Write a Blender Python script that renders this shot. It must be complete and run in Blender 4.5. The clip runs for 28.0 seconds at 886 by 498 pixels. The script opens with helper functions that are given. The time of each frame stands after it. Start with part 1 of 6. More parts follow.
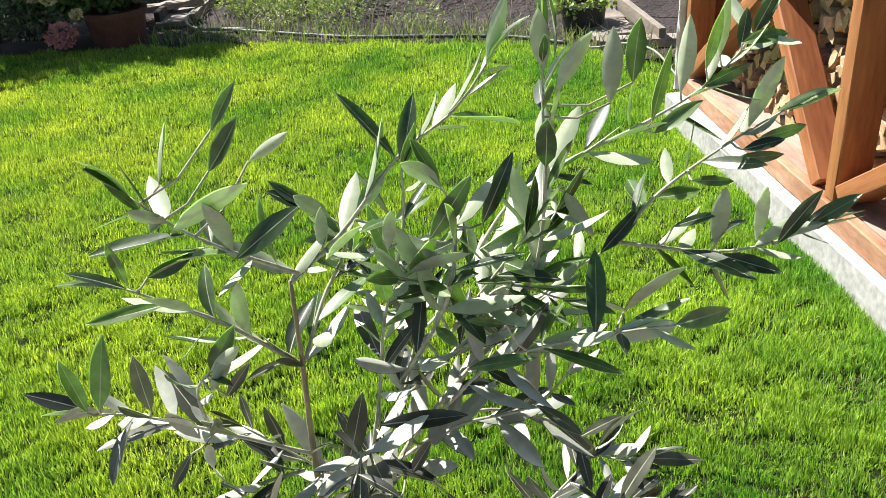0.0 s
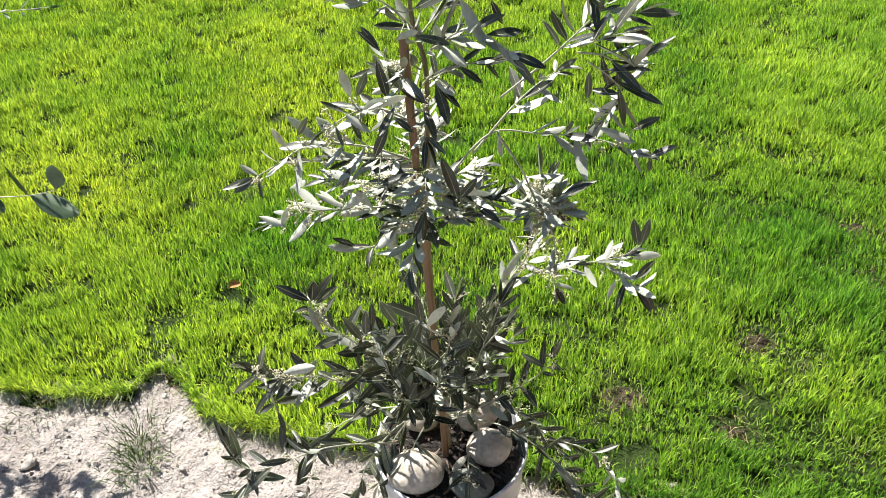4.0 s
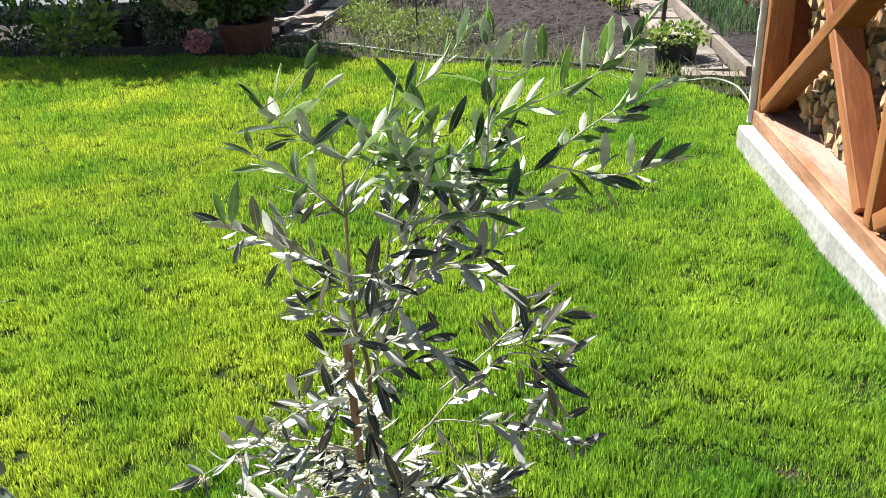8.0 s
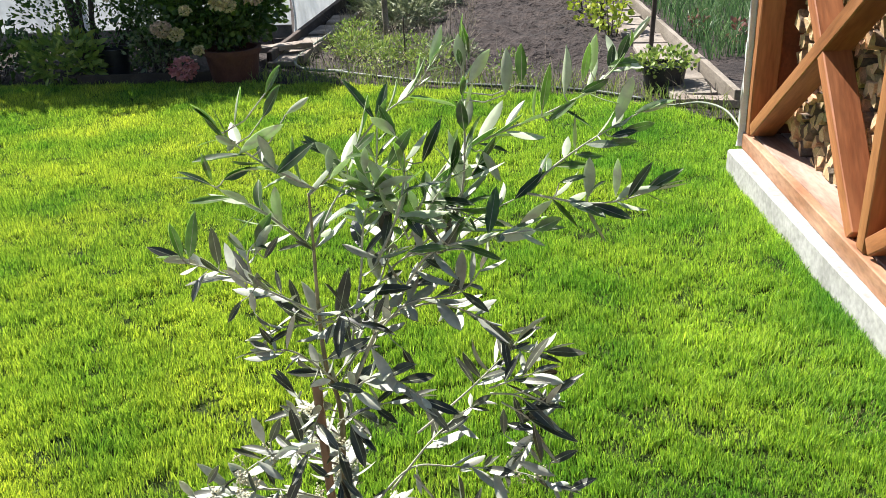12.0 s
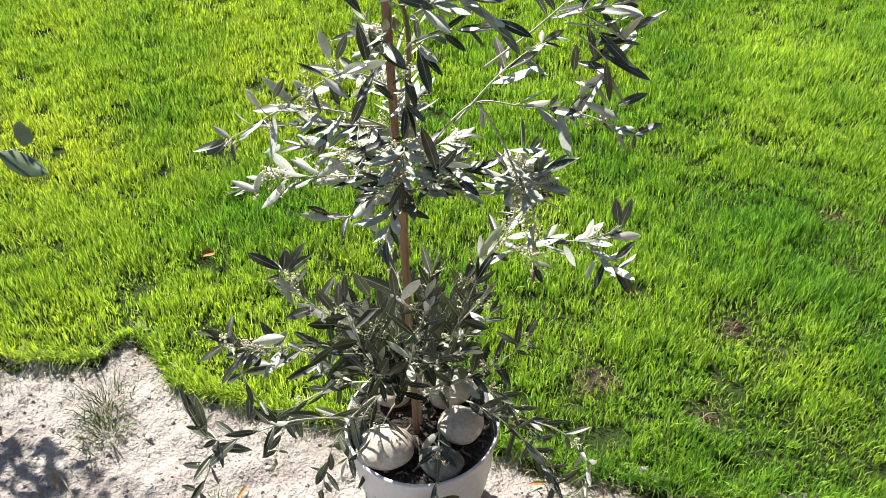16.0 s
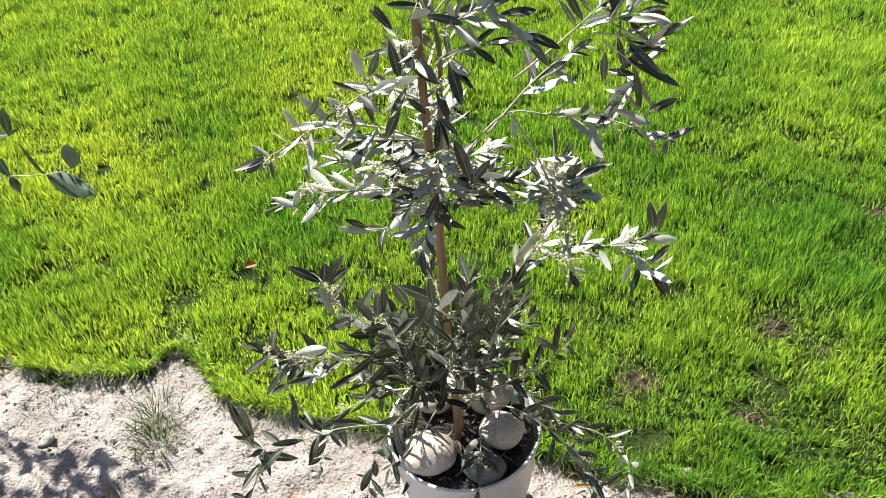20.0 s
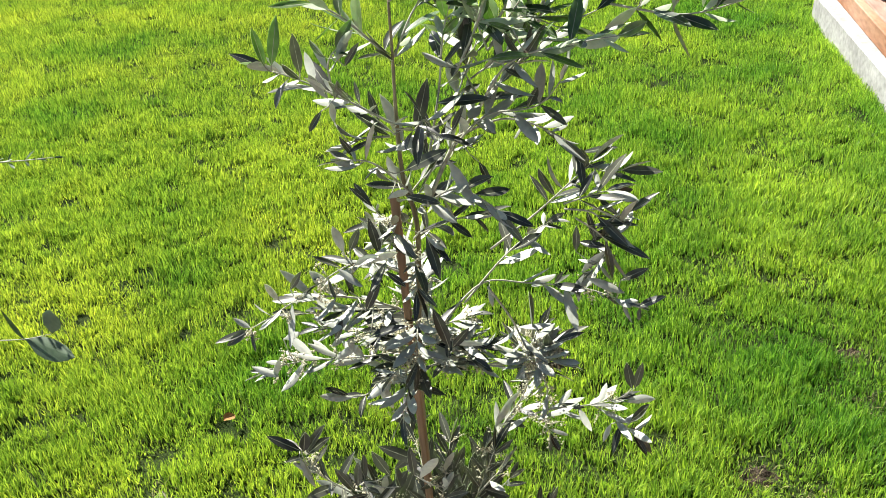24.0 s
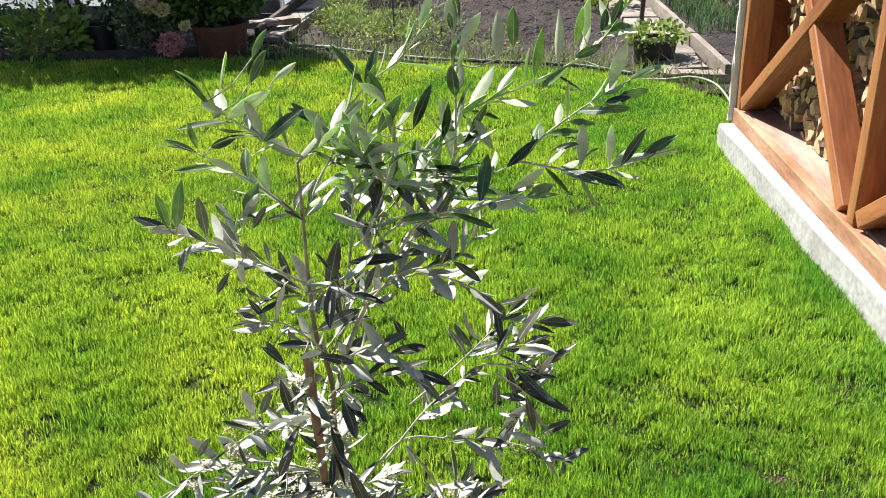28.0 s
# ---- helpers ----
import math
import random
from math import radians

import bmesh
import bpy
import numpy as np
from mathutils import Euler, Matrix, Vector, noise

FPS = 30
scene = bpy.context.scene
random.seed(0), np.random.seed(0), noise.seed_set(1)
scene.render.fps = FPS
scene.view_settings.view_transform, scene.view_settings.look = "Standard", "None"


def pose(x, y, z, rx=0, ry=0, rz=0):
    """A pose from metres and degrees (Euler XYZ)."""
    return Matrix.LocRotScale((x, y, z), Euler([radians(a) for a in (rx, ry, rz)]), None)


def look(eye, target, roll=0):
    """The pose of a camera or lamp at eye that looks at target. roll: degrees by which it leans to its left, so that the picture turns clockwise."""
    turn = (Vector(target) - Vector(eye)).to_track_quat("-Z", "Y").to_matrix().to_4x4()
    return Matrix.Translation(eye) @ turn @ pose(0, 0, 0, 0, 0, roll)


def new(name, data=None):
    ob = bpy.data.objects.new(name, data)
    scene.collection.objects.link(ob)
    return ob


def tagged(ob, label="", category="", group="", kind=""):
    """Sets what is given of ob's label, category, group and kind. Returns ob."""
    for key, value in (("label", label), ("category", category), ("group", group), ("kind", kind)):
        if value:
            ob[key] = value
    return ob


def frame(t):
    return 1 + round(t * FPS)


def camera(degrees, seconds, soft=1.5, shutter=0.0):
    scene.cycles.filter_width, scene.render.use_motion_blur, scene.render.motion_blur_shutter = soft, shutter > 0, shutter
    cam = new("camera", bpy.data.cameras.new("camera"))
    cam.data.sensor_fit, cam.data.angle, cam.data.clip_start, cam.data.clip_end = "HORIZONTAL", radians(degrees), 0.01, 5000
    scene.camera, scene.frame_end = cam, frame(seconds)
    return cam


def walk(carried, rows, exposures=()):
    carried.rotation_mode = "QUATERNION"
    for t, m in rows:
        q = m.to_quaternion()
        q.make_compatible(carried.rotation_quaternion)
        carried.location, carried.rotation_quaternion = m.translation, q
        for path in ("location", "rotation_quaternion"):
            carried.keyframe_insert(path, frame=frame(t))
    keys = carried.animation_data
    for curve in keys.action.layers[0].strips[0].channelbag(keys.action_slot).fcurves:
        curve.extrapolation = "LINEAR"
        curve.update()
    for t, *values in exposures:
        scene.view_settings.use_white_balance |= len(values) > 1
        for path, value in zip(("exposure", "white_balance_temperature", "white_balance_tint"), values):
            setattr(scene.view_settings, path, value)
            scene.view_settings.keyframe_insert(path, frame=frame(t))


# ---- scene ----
cam = camera(54.2, 28.0, soft=0.8)
PATH = [
    (0, (-0.03, -0.463, 1.563), (0.045, 1.313, 0.646), -4.2),
    (0.5, (-0.034, -0.473, 1.559), (0.026, 1.306, 0.646), -3.5),
    (1, (-0.003, -0.527, 1.569), (-0.031, 1.251, 0.654), -5.0),
    (1.5, (0.028, -0.655, 1.551), (-0.079, 1.1, 0.598), -5.1),
    (2, (0.043, -0.807, 1.531), (-0.145, 0.899, 0.505), -3.6),
    (2.5, (0.04, -0.853, 1.516), (-0.166, 0.781, 0.381), -2.8),
    (3, (0.033, -0.888, 1.516), (-0.166, 0.69, 0.305), -2.0),
    (3.5, (0.05, -0.89, 1.509), (-0.184, 0.641, 0.244), -3.2),
    (5.5, (0.087, -0.931, 1.514), (-0.217, 0.571, 0.229), -4.3),
    (6, (0.09, -0.916, 1.522), (-0.232, 0.594, 0.25), -5.5),
    (6.5, (0.091, -0.936, 1.561), (-0.227, 0.636, 0.365), -5.2),
    (7, (0.084, -0.935, 1.582), (-0.207, 0.722, 0.5), -4.3),
    (7.5, (0.069, -0.918, 1.596), (-0.145, 0.816, 0.621), -3.6),
    (8, (0.08, -0.903, 1.622), (-0.066, 0.901, 0.772), -2.4),
    (8.5, (0.098, -0.891, 1.633), (-0.042, 0.941, 0.842), -2.8),
    (9, (0.097, -0.871, 1.628), (-0.017, 0.968, 0.851), -2.8),
    (9.5, (0.088, -0.848, 1.626), (0.009, 0.993, 0.85), -2.5),
    (10, (0.082, -0.842, 1.623), (0.009, 1.002, 0.854), -2.7),
    (10.5, (0.078, -0.838, 1.614), (0.001, 1.007, 0.843), -2.8),
    (11, (0.094, -0.842, 1.606), (0.001, 0.999, 0.831), -2.9),
    (11.5, (0.098, -0.839, 1.601), (-0.013, 0.995, 0.81), -2.7),
    (13.5, (0.073, -0.829, 1.606), (-0.081, 0.995, 0.799), -2.8),
    (14, (0.077, -0.826, 1.592), (-0.078, 0.977, 0.741), -3.0),
    (14.5, (0.078, -0.842, 1.587), (-0.069, 0.915, 0.645), -2.5),
    (15, (0.077, -0.843, 1.54), (-0.084, 0.839, 0.471), -1.6),
    (15.5, (0.07, -0.871, 1.493), (-0.133, 0.706, 0.281), -0.0),
    (16, (0.07, -0.882, 1.485), (-0.144, 0.61, 0.17), -0.8),
    (16.5, (0.069, -0.896, 1.497), (-0.171, 0.549, 0.135), -3.8),
    (17, (0.066, -0.894, 1.496), (-0.187, 0.54, 0.126), -4.6),
    (17.5, (0.07, -0.894, 1.494), (-0.195, 0.543, 0.128), -4.6),
    (18, (0.072, -0.898, 1.502), (-0.202, 0.547, 0.146), -4.3),
    (18.5, (0.076, -0.896, 1.503), (-0.218, 0.563, 0.166), -4.9),
    (19, (0.073, -0.889, 1.5), (-0.229, 0.578, 0.175), -4.9),
    (19.5, (0.071, -0.887, 1.502), (-0.236, 0.586, 0.184), -4.8),
    (20, (0.076, -0.889, 1.505), (-0.228, 0.593, 0.197), -4.6),
    (20.5, (0.074, -0.894, 1.51), (-0.226, 0.605, 0.221), -4.4),
    (21, (0.069, -0.899, 1.508), (-0.231, 0.61, 0.23), -4.2),
    (21.5, (0.065, -0.899, 1.51), (-0.226, 0.618, 0.24), -3.9),
    (22, (0.065, -0.882, 1.521), (-0.215, 0.671, 0.292), -3.7),
    (22.5, (0.067, -0.852, 1.546), (-0.213, 0.753, 0.386), -3.8),
    (24.5, (0.08, -0.875, 1.564), (-0.172, 0.818, 0.53), -4.4),
    (25, (0.081, -0.869, 1.573), (-0.093, 0.876, 0.61), -3.4),
    (25.5, (0.091, -0.839, 1.587), (-0.028, 0.943, 0.688), -2.7),
    (26, (0.092, -0.831, 1.6), (-0.004, 0.968, 0.732), -2.9),
    (26.5, (0.087, -0.825, 1.597), (0.002, 0.981, 0.743), -2.7),
    (27, (0.087, -0.832, 1.607), (-0.004, 0.972, 0.748), -2.7),
    (27.5, (0.084, -0.823, 1.593), (-0.013, 0.984, 0.742), -2.6),
    (28, (0.092, -0.828, 1.588), (-0.013, 0.981, 0.742), -2.6),
]
walk(cam, [(t, look(eye, target, roll)) for t, eye, target, roll in PATH], exposures=[(0.0, 1.36), (28.0, 1.36)])

# ---- light: high sun behind and left of the tree, clear sky ----
SUN_AZ = math.atan2(0.667, -0.745)      # the way towards the sun, seen from above
SUN_EL = radians(52)
world = bpy.data.worlds.new("world")
scene.world = world
world.use_nodes = True
wn = world.node_tree.nodes
sky = wn.new("ShaderNodeTexSky")
sky.sky_type = "NISHITA"
sky.sun_disc = False
sky.sun_elevation = SUN_EL
sky.sun_rotation = math.pi / 2 - SUN_AZ
wn["Background"].inputs["Strength"].default_value = 0.052
world.node_tree.links.new(sky.outputs["Color"], wn["Background"].inputs["Color"])
sun_data = bpy.data.lights.new("sun", "SUN")
sun_data.energy = 5.0
sun_data.angle = radians(0.53)
sun_data.color = (1.0, 0.955, 0.90)
sun = new("sun", sun_data)
sun_way = Vector((math.cos(SUN_AZ) * math.cos(SUN_EL), math.sin(SUN_AZ) * math.cos(SUN_EL), math.sin(SUN_EL)))
sun.matrix_world = look(sun_way * 20, (0, 0, 0))


# ---- materials ----
def surface(name, a, b, scale=8.0, rough=0.6, fine=60.0, bump=0.3, bump_size=0.01, vary=0.0, by="", metal=0.0,
            through_light=0.0, through_colour=None, stretch=(1, 1, 1), gloss=0.5, grain=0.25, ior=1.45, hue_spread=0.06):
    """Two base colours mixed by a coarse noise, darkened and lightened by a fine one, with fine relief.
    vary: spread of brightness and hue, by "object" or by "island". through_light: share of light that shines through."""
    m = bpy.data.materials.new(name)
    m.use_nodes = True
    n, l = m.node_tree.nodes, m.node_tree.links
    p = n["Principled BSDF"]
    co = n.new("ShaderNodeTexCoord")
    mp = n.new("ShaderNodeMapping")
    mp.inputs["Scale"].default_value = stretch
    l.new(co.outputs["Object"], mp.inputs["Vector"])
    big = n.new("ShaderNodeTexNoise")
    big.inputs["Scale"].default_value = scale
    big.inputs["Detail"].default_value = 5
    l.new(mp.outputs["Vector"], big.inputs["Vector"])
    ramp = n.new("ShaderNodeValToRGB")
    ramp.color_ramp.elements[0].position, ramp.color_ramp.elements[1].position = 0.35, 0.65
    ramp.color_ramp.elements[0].color, ramp.color_ramp.elements[1].color = (*a, 1), (*b, 1)
    l.new(big.outputs["Fac"], ramp.inputs["Fac"])
    small = n.new("ShaderNodeTexNoise")
    small.inputs["Scale"].default_value = fine
    small.inputs["Detail"].default_value = 6
    l.new(mp.outputs["Vector"], small.inputs["Vector"])
    value = n.new("ShaderNodeMapRange")
    value.inputs["From Min"].default_value, value.inputs["From Max"].default_value = 0.25, 0.75
    value.inputs["To Min"].default_value, value.inputs["To Max"].default_value = 1 - grain, 1 + grain
    l.new(small.outputs["Fac"], value.inputs["Value"])
    hsv = n.new("ShaderNodeHueSaturation")
    l.new(ramp.outputs["Color"], hsv.inputs["Color"])
    if by:
        src = n.new("ShaderNodeObjectInfo" if by == "object" else "ShaderNodeNewGeometry")
        out = src.outputs["Random" if by == "object" else "Random Per Island"]
        spread = n.new("ShaderNodeMapRange")
        spread.inputs["To Min"].default_value, spread.inputs["To Max"].default_value = 1 - vary, 1 + vary
        l.new(out, spread.inputs["Value"])
        times = n.new("ShaderNodeMath")
        times.operation = "MULTIPLY"
        l.new(spread.outputs["Result"], times.inputs[0])
        l.new(value.outputs["Result"], times.inputs[1])
        l.new(times.outputs["Value"], hsv.inputs["Value"])
        hue = n.new("ShaderNodeMapRange")
        hue.inputs["To Min"].default_value, hue.inputs["To Max"].default_value = 0.5 + vary * hue_spread, 0.5 - vary * hue_spread
        l.new(out, hue.inputs["Value"])
        l.new(hue.outputs["Result"], hsv.inputs["Hue"])
    else:
        l.new(value.outputs["Result"], hsv.inputs["Value"])
    l.new(hsv.outputs["Color"], p.inputs["Base Color"])
    p.inputs["Roughness"].default_value = rough
    p.inputs["Metallic"].default_value = metal
    p.inputs["IOR"].default_value = ior
    p.inputs["Specular IOR Level"].default_value = gloss
    if bump:
        bp = n.new("ShaderNodeBump")
        bp.inputs["Strength"].default_value = bump
        bp.inputs["Distance"].default_value = bump_size
        l.new(small.outputs["Fac"], bp.inputs["Height"])
        l.new(bp.outputs["Normal"], p.inputs["Normal"])
    if through_light:
        tr = n.new("ShaderNodeBsdfTranslucent")
        if through_colour:
            tint = n.new("ShaderNodeMix")
            tint.data_type, tint.blend_type = "RGBA", "MULTIPLY"
            tint.inputs["Factor"].default_value = 1.0
            l.new(hsv.outputs["Color"], tint.inputs["A"])
            tint.inputs["B"].default_value = (*through_colour, 1)
            l.new(tint.outputs["Result"], tr.inputs["Color"])
        else:
            l.new(hsv.outputs["Color"], tr.inputs["Color"])
        mix = n.new("ShaderNodeMixShader")
        mix.inputs["Fac"].default_value = through_light
        l.new(p.outputs["BSDF"], mix.inputs[1])
        l.new(tr.outputs["BSDF"], mix.inputs[2])
        l.new(mix.outputs["Shader"], n["Material Output"].inputs["Surface"])
    return m


GRASS = surface("grass_blade", (0.130, 0.285, 0.048), (0.345, 0.46, 0.080), 1.6, 0.36, 40, 0, vary=0.68, by="island", hue_spread=0.045,
                through_light=0.37, through_colour=(1.55, 1.6, 0.8), gloss=0.6, grain=0.12)


def drift_hue(m, dry, green_tint):
    """Multiplies the lawn's colour by dry, a yellower tint, away from the shed and by a greener one towards it, with a
    ragged border.
    """
    n, l = m.node_tree.nodes, m.node_tree.links
    ramp, hsv = n["Color Ramp"], n["Hue/Saturation/Value"]
    xyz, patch, total, share, tint, mix = (n.new("ShaderNode" + k) for k in ("SeparateXYZ", "TexNoise", "Math", "MapRange", "Mix", "Mix"))
    co = n["Texture Coordinate"].outputs["Object"]
    patch.inputs["Scale"].default_value = 1.1
    l.new(co, xyz.inputs["Vector"])
    l.new(co, patch.inputs["Vector"])
    total.operation = "MULTIPLY_ADD"
    total.inputs[1].default_value = 3.0
    l.new(patch.outputs["Fac"], total.inputs[0])
    l.new(xyz.outputs["X"], total.inputs[2])
    share.inputs["From Min"].default_value, share.inputs["From Max"].default_value = 0.3, 2.6
    l.new(total.outputs["Value"], share.inputs["Value"])
    tint.data_type = mix.data_type = "RGBA"
    l.new(share.outputs["Result"], tint.inputs["Factor"])
    tint.inputs["A"].default_value, tint.inputs["B"].default_value = (*dry, 1), (*green_tint, 1)
    mix.blend_type = "MULTIPLY"
    mix.inputs["Factor"].default_value = 1.0
    l.new(ramp.outputs["Color"], mix.inputs["A"])
    l.new(tint.outputs["Result"], mix.inputs["B"])
    l.new(mix.outputs["Result"], hsv.inputs["Color"])


drift_hue(GRASS, (1.05, 0.985, 0.92), (0.88, 0.99, 0.93))
GRASS_DRY = surface("dry_grass_blade", (0.36, 0.30, 0.14), (0.24, 0.24, 0.09), 9, 0.6, 60, 0, vary=0.4, by="island", through_light=0.3)
# darker copy of the grass; along the turf edge it paints the shade
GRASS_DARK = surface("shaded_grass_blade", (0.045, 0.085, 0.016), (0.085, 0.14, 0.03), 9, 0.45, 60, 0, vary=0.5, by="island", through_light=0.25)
# near-black lawn floor: the shade deep between blades is put into both colours
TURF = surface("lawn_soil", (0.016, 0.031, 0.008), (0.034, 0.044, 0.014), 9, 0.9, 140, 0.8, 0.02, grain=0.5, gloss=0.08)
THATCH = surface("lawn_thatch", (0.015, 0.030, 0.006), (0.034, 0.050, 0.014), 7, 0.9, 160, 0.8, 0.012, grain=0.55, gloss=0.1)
# brown soil, its colour also lowered for the shadows in the worn spots
BARE = surface("bare_lawn_soil", (0.030, 0.024, 0.016), (0.095, 0.075, 0.052), 40, 0.95, 240, 1.0, 0.008, grain=0.5, gloss=0.15)
SOIL = surface("garden_soil", (0.022, 0.016, 0.015), (0.046, 0.034, 0.030), 3.0, 0.95, 26, 1.0, 0.05, grain=0.45)
SAND = surface("sand", (0.25, 0.22, 0.195), (0.38, 0.345, 0.31), 7.0, 0.95, 150, 1.0, 0.010, grain=0.3)
CRUMB = surface("sand_crumb", (0.24, 0.21, 0.185), (0.40, 0.36, 0.32), 30, 0.95, 200, 0.4, 0.002, vary=0.3, by="island", grain=0.2)
PEAT = surface("potting_soil", (0.018, 0.015, 0.012), (0.045, 0.036, 0.03), 60, 0.95, 220, 1.0, 0.008, grain=0.6)
LEAF_UP = dict(scale=24, rough=0.37, fine=120, bump=0.15, bump_size=0.001, vary=0.65, through_light=0.22, through_colour=(4.6, 6.6, 2.3), gloss=0.75, ior=1.5)
LEAF_LOW = dict(scale=20, rough=0.48, fine=140, bump=0.1, bump_size=0.001, vary=0.18, through_light=0.34, through_colour=(1.0, 1.2, 0.72), gloss=0.5, grain=0.12)
LEAF_TOP = surface("olive_leaf_upper", (0.026, 0.044, 0.018), (0.072, 0.102, 0.044), by="object", **{**LEAF_UP, "through_light": 0.36})
LEAF_UNDER = surface("olive_leaf_underside", (0.44, 0.51, 0.34), (0.66, 0.72, 0.53), by="object", **LEAF_LOW)
# lower crown's upper skin: its self-shade is put in as darker, greyer colour
LEAF_TOP_J = surface("olive_leaf_upper_shaded", (0.026, 0.029, 0.020), (0.062, 0.067, 0.048), by="island", **{**LEAF_UP, "through_light": 0.10, "rough": 0.40, "gloss": 0.6})
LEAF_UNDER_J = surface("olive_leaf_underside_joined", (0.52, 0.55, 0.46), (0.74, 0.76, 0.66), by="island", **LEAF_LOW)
OVAL_TOP = surface("oval_leaf_upper", (0.07, 0.12, 0.05), (0.12, 0.19, 0.08), by="object", **LEAF_LOW)
OVAL_UNDER = surface("oval_leaf_underside", (0.11, 0.17, 0.09), (0.17, 0.24, 0.14), by="object", **LEAF_LOW)
LEAF_RIB = surface("olive_leaf_midrib", (0.30, 0.34, 0.20), (0.40, 0.43, 0.28), 30, 0.5, 100, 0)
TWIG = surface("olive_twig", (0.30, 0.31, 0.23), (0.44, 0.44, 0.34), 40, 0.7, 200, 0.4, 0.002)
BARK = surface("olive_bark", (0.20, 0.17, 0.09), (0.33, 0.29, 0.18), 25, 0.85, 160, 0.7, 0.004, stretch=(1, 1, 0.2))
STAKE = surface("stained_stake_wood", (0.19, 0.105, 0.05), (0.30, 0.19, 0.10), 30, 0.6, 160, 0.4, 0.003, stretch=(1, 1, 0.12))
BLOSSOM = surface("olive_blossom", (0.58, 0.56, 0.36), (0.70, 0.68, 0.50), 60, 0.7, 300, 0, vary=0.12, by="island", through_light=0.2)
POT = surface("white_plastic", (0.60, 0.60, 0.60), (0.67, 0.67, 0.67), 6, 0.42, 90, 0.08, 0.002, grain=0.06)
STONE = surface("river_stone", (0.36, 0.31, 0.25), (0.56, 0.51, 0.43), 14, 0.75, 120, 0.4, 0.003, vary=0.12, by="object")
STONE_DARK = surface("grey_green_stone", (0.10, 0.11, 0.09), (0.20, 0.21, 0.18), 18, 0.6, 120, 0.3, 0.003)
TIMBER = surface("stained_timber", (0.19, 0.064, 0.020), (0.32, 0.135, 0.052), 9, 0.55, 70, 0.35, 0.003, stretch=(1, 1, 0.16), grain=0.2, vary=0.12, by="object")
TIMBER_DUSTY = surface("dusty_worn_timber", (0.25, 0.105, 0.045), (0.40, 0.235, 0.15), 6, 0.7, 60, 0.35, 0.003, stretch=(1, 1, 0.3), grain=0.28)
FLOOR_DUST = surface("dusty_floor_board", (0.27, 0.17, 0.125), (0.42, 0.31, 0.25), 9, 0.85, 70, 0.3, 0.003, stretch=(1, 0.2, 1), vary=0.12, by="object", grain=0.25)
# back and side boards, darker than the frame's timber
TIMBER_DARK = surface("dark_back_boards", (0.16, 0.05, 0.02), (0.23, 0.08, 0.03), 5, 0.6, 60, 0.3, 0.004, vary=0.15, by="object")
CONCRETE = surface("whitewashed_concrete", (0.29, 0.285, 0.27), (0.40, 0.395, 0.38), 6, 0.85, 38, 0.4, 0.004, grain=0.26)
LOG_END = surface("split_firewood", (0.40, 0.25, 0.125), (0.62, 0.45, 0.27), 22, 0.8, 120, 0.5, 0.006, vary=0.28, by="object", grain=0.25)
LOG_BARK = surface("firewood_bark", (0.10, 0.07, 0.05), (0.20, 0.15, 0.11), 20, 0.9, 90, 0.8, 0.008, vary=0.2, by="object")
OLD_WOOD = surface("weathered_board", (0.17, 0.14, 0.11), (0.29, 0.25, 0.21), 7, 0.85, 90, 0.5, 0.004, vary=0.2, by="object", stretch=(1, 0.2, 1))
# dark wood, lowered further: shade under the bushes is put into its colour
DARK_WOOD = surface("dark_shaded_wood", (0.045, 0.033, 0.027), (0.085, 0.064, 0.05), 7, 0.85, 90, 0.5, 0.004, vary=0.2, by="object")
PATH_SLAB = surface("path_slab", (0.17, 0.145, 0.12), (0.30, 0.26, 0.22), 6, 0.9, 90, 0.5, 0.006, vary=0.15, by="object")
# the deep shade under the hydrangea is put into this pot's base colour
TERRACOTTA_SHADED = surface("terracotta", (0.080, 0.028, 0.019), (0.12, 0.045, 0.031), 8, 0.8, 80, 0.3, 0.003)
BLACK_PLASTIC = surface("black_plastic", (0.012, 0.012, 0.014), (0.025, 0.025, 0.028), 8, 0.5, 80, 0.1, 0.002)
FILM = surface("plastic_film", (0.46, 0.50, 0.52), (0.60, 0.63, 0.64), 2.5, 0.3, 12, 0.5, 0.03, through_light=0.5, grain=0.12)
HOSE = surface("pale_hose", (0.17, 0.20, 0.15), (0.26, 0.28, 0.22), 20, 0.5, 90, 0.1, 0.002)
HOSE_DARK = surface("dark_hose", (0.03, 0.04, 0.035), (0.06, 0.07, 0.06), 20, 0.5, 90, 0.1, 0.002)
LEAF_DARK = surface("dark_shrub_leaf", (0.042, 0.085, 0.024), (0.10, 0.165, 0.048), 6, 0.34, 60, 0.2, 0.003, vary=0.45, by="island", through_light=0.25, through_colour=(1.3, 1.6, 0.5))
LEAF_BRIGHT = surface("bright_herb_leaf", (0.16, 0.26, 0.05), (0.28, 0.36, 0.08), 5, 0.5, 60, 0.2, 0.003, vary=0.4, by="island", through_light=0.35)
LEAF_YELLOW = surface("yellow_green_leaf", (0.24, 0.33, 0.03), (0.38, 0.44, 0.05), 5, 0.5, 60, 0.2, 0.003, vary=0.3, by="island", through_light=0.35)
LEAF_GREY = surface("grey_lavender_leaf", (0.16, 0.20, 0.10), (0.26, 0.30, 0.17), 5, 0.6, 60, 0.2, 0.003, vary=0.35, by="island", through_light=0.2)
LEAF_ONION = surface("onion_leaf", (0.06, 0.145, 0.045), (0.14, 0.24, 0.09), 5, 0.45, 60, 0.2, 0.003, vary=0.4, by="island", through_light=0.3)
LEAF_RED = surface("reddish_leaf", (0.15, 0.07, 0.05), (0.24, 0.13, 0.09), 5, 0.55, 60, 0.2, 0.003, vary=0.3, by="island", through_light=0.25)
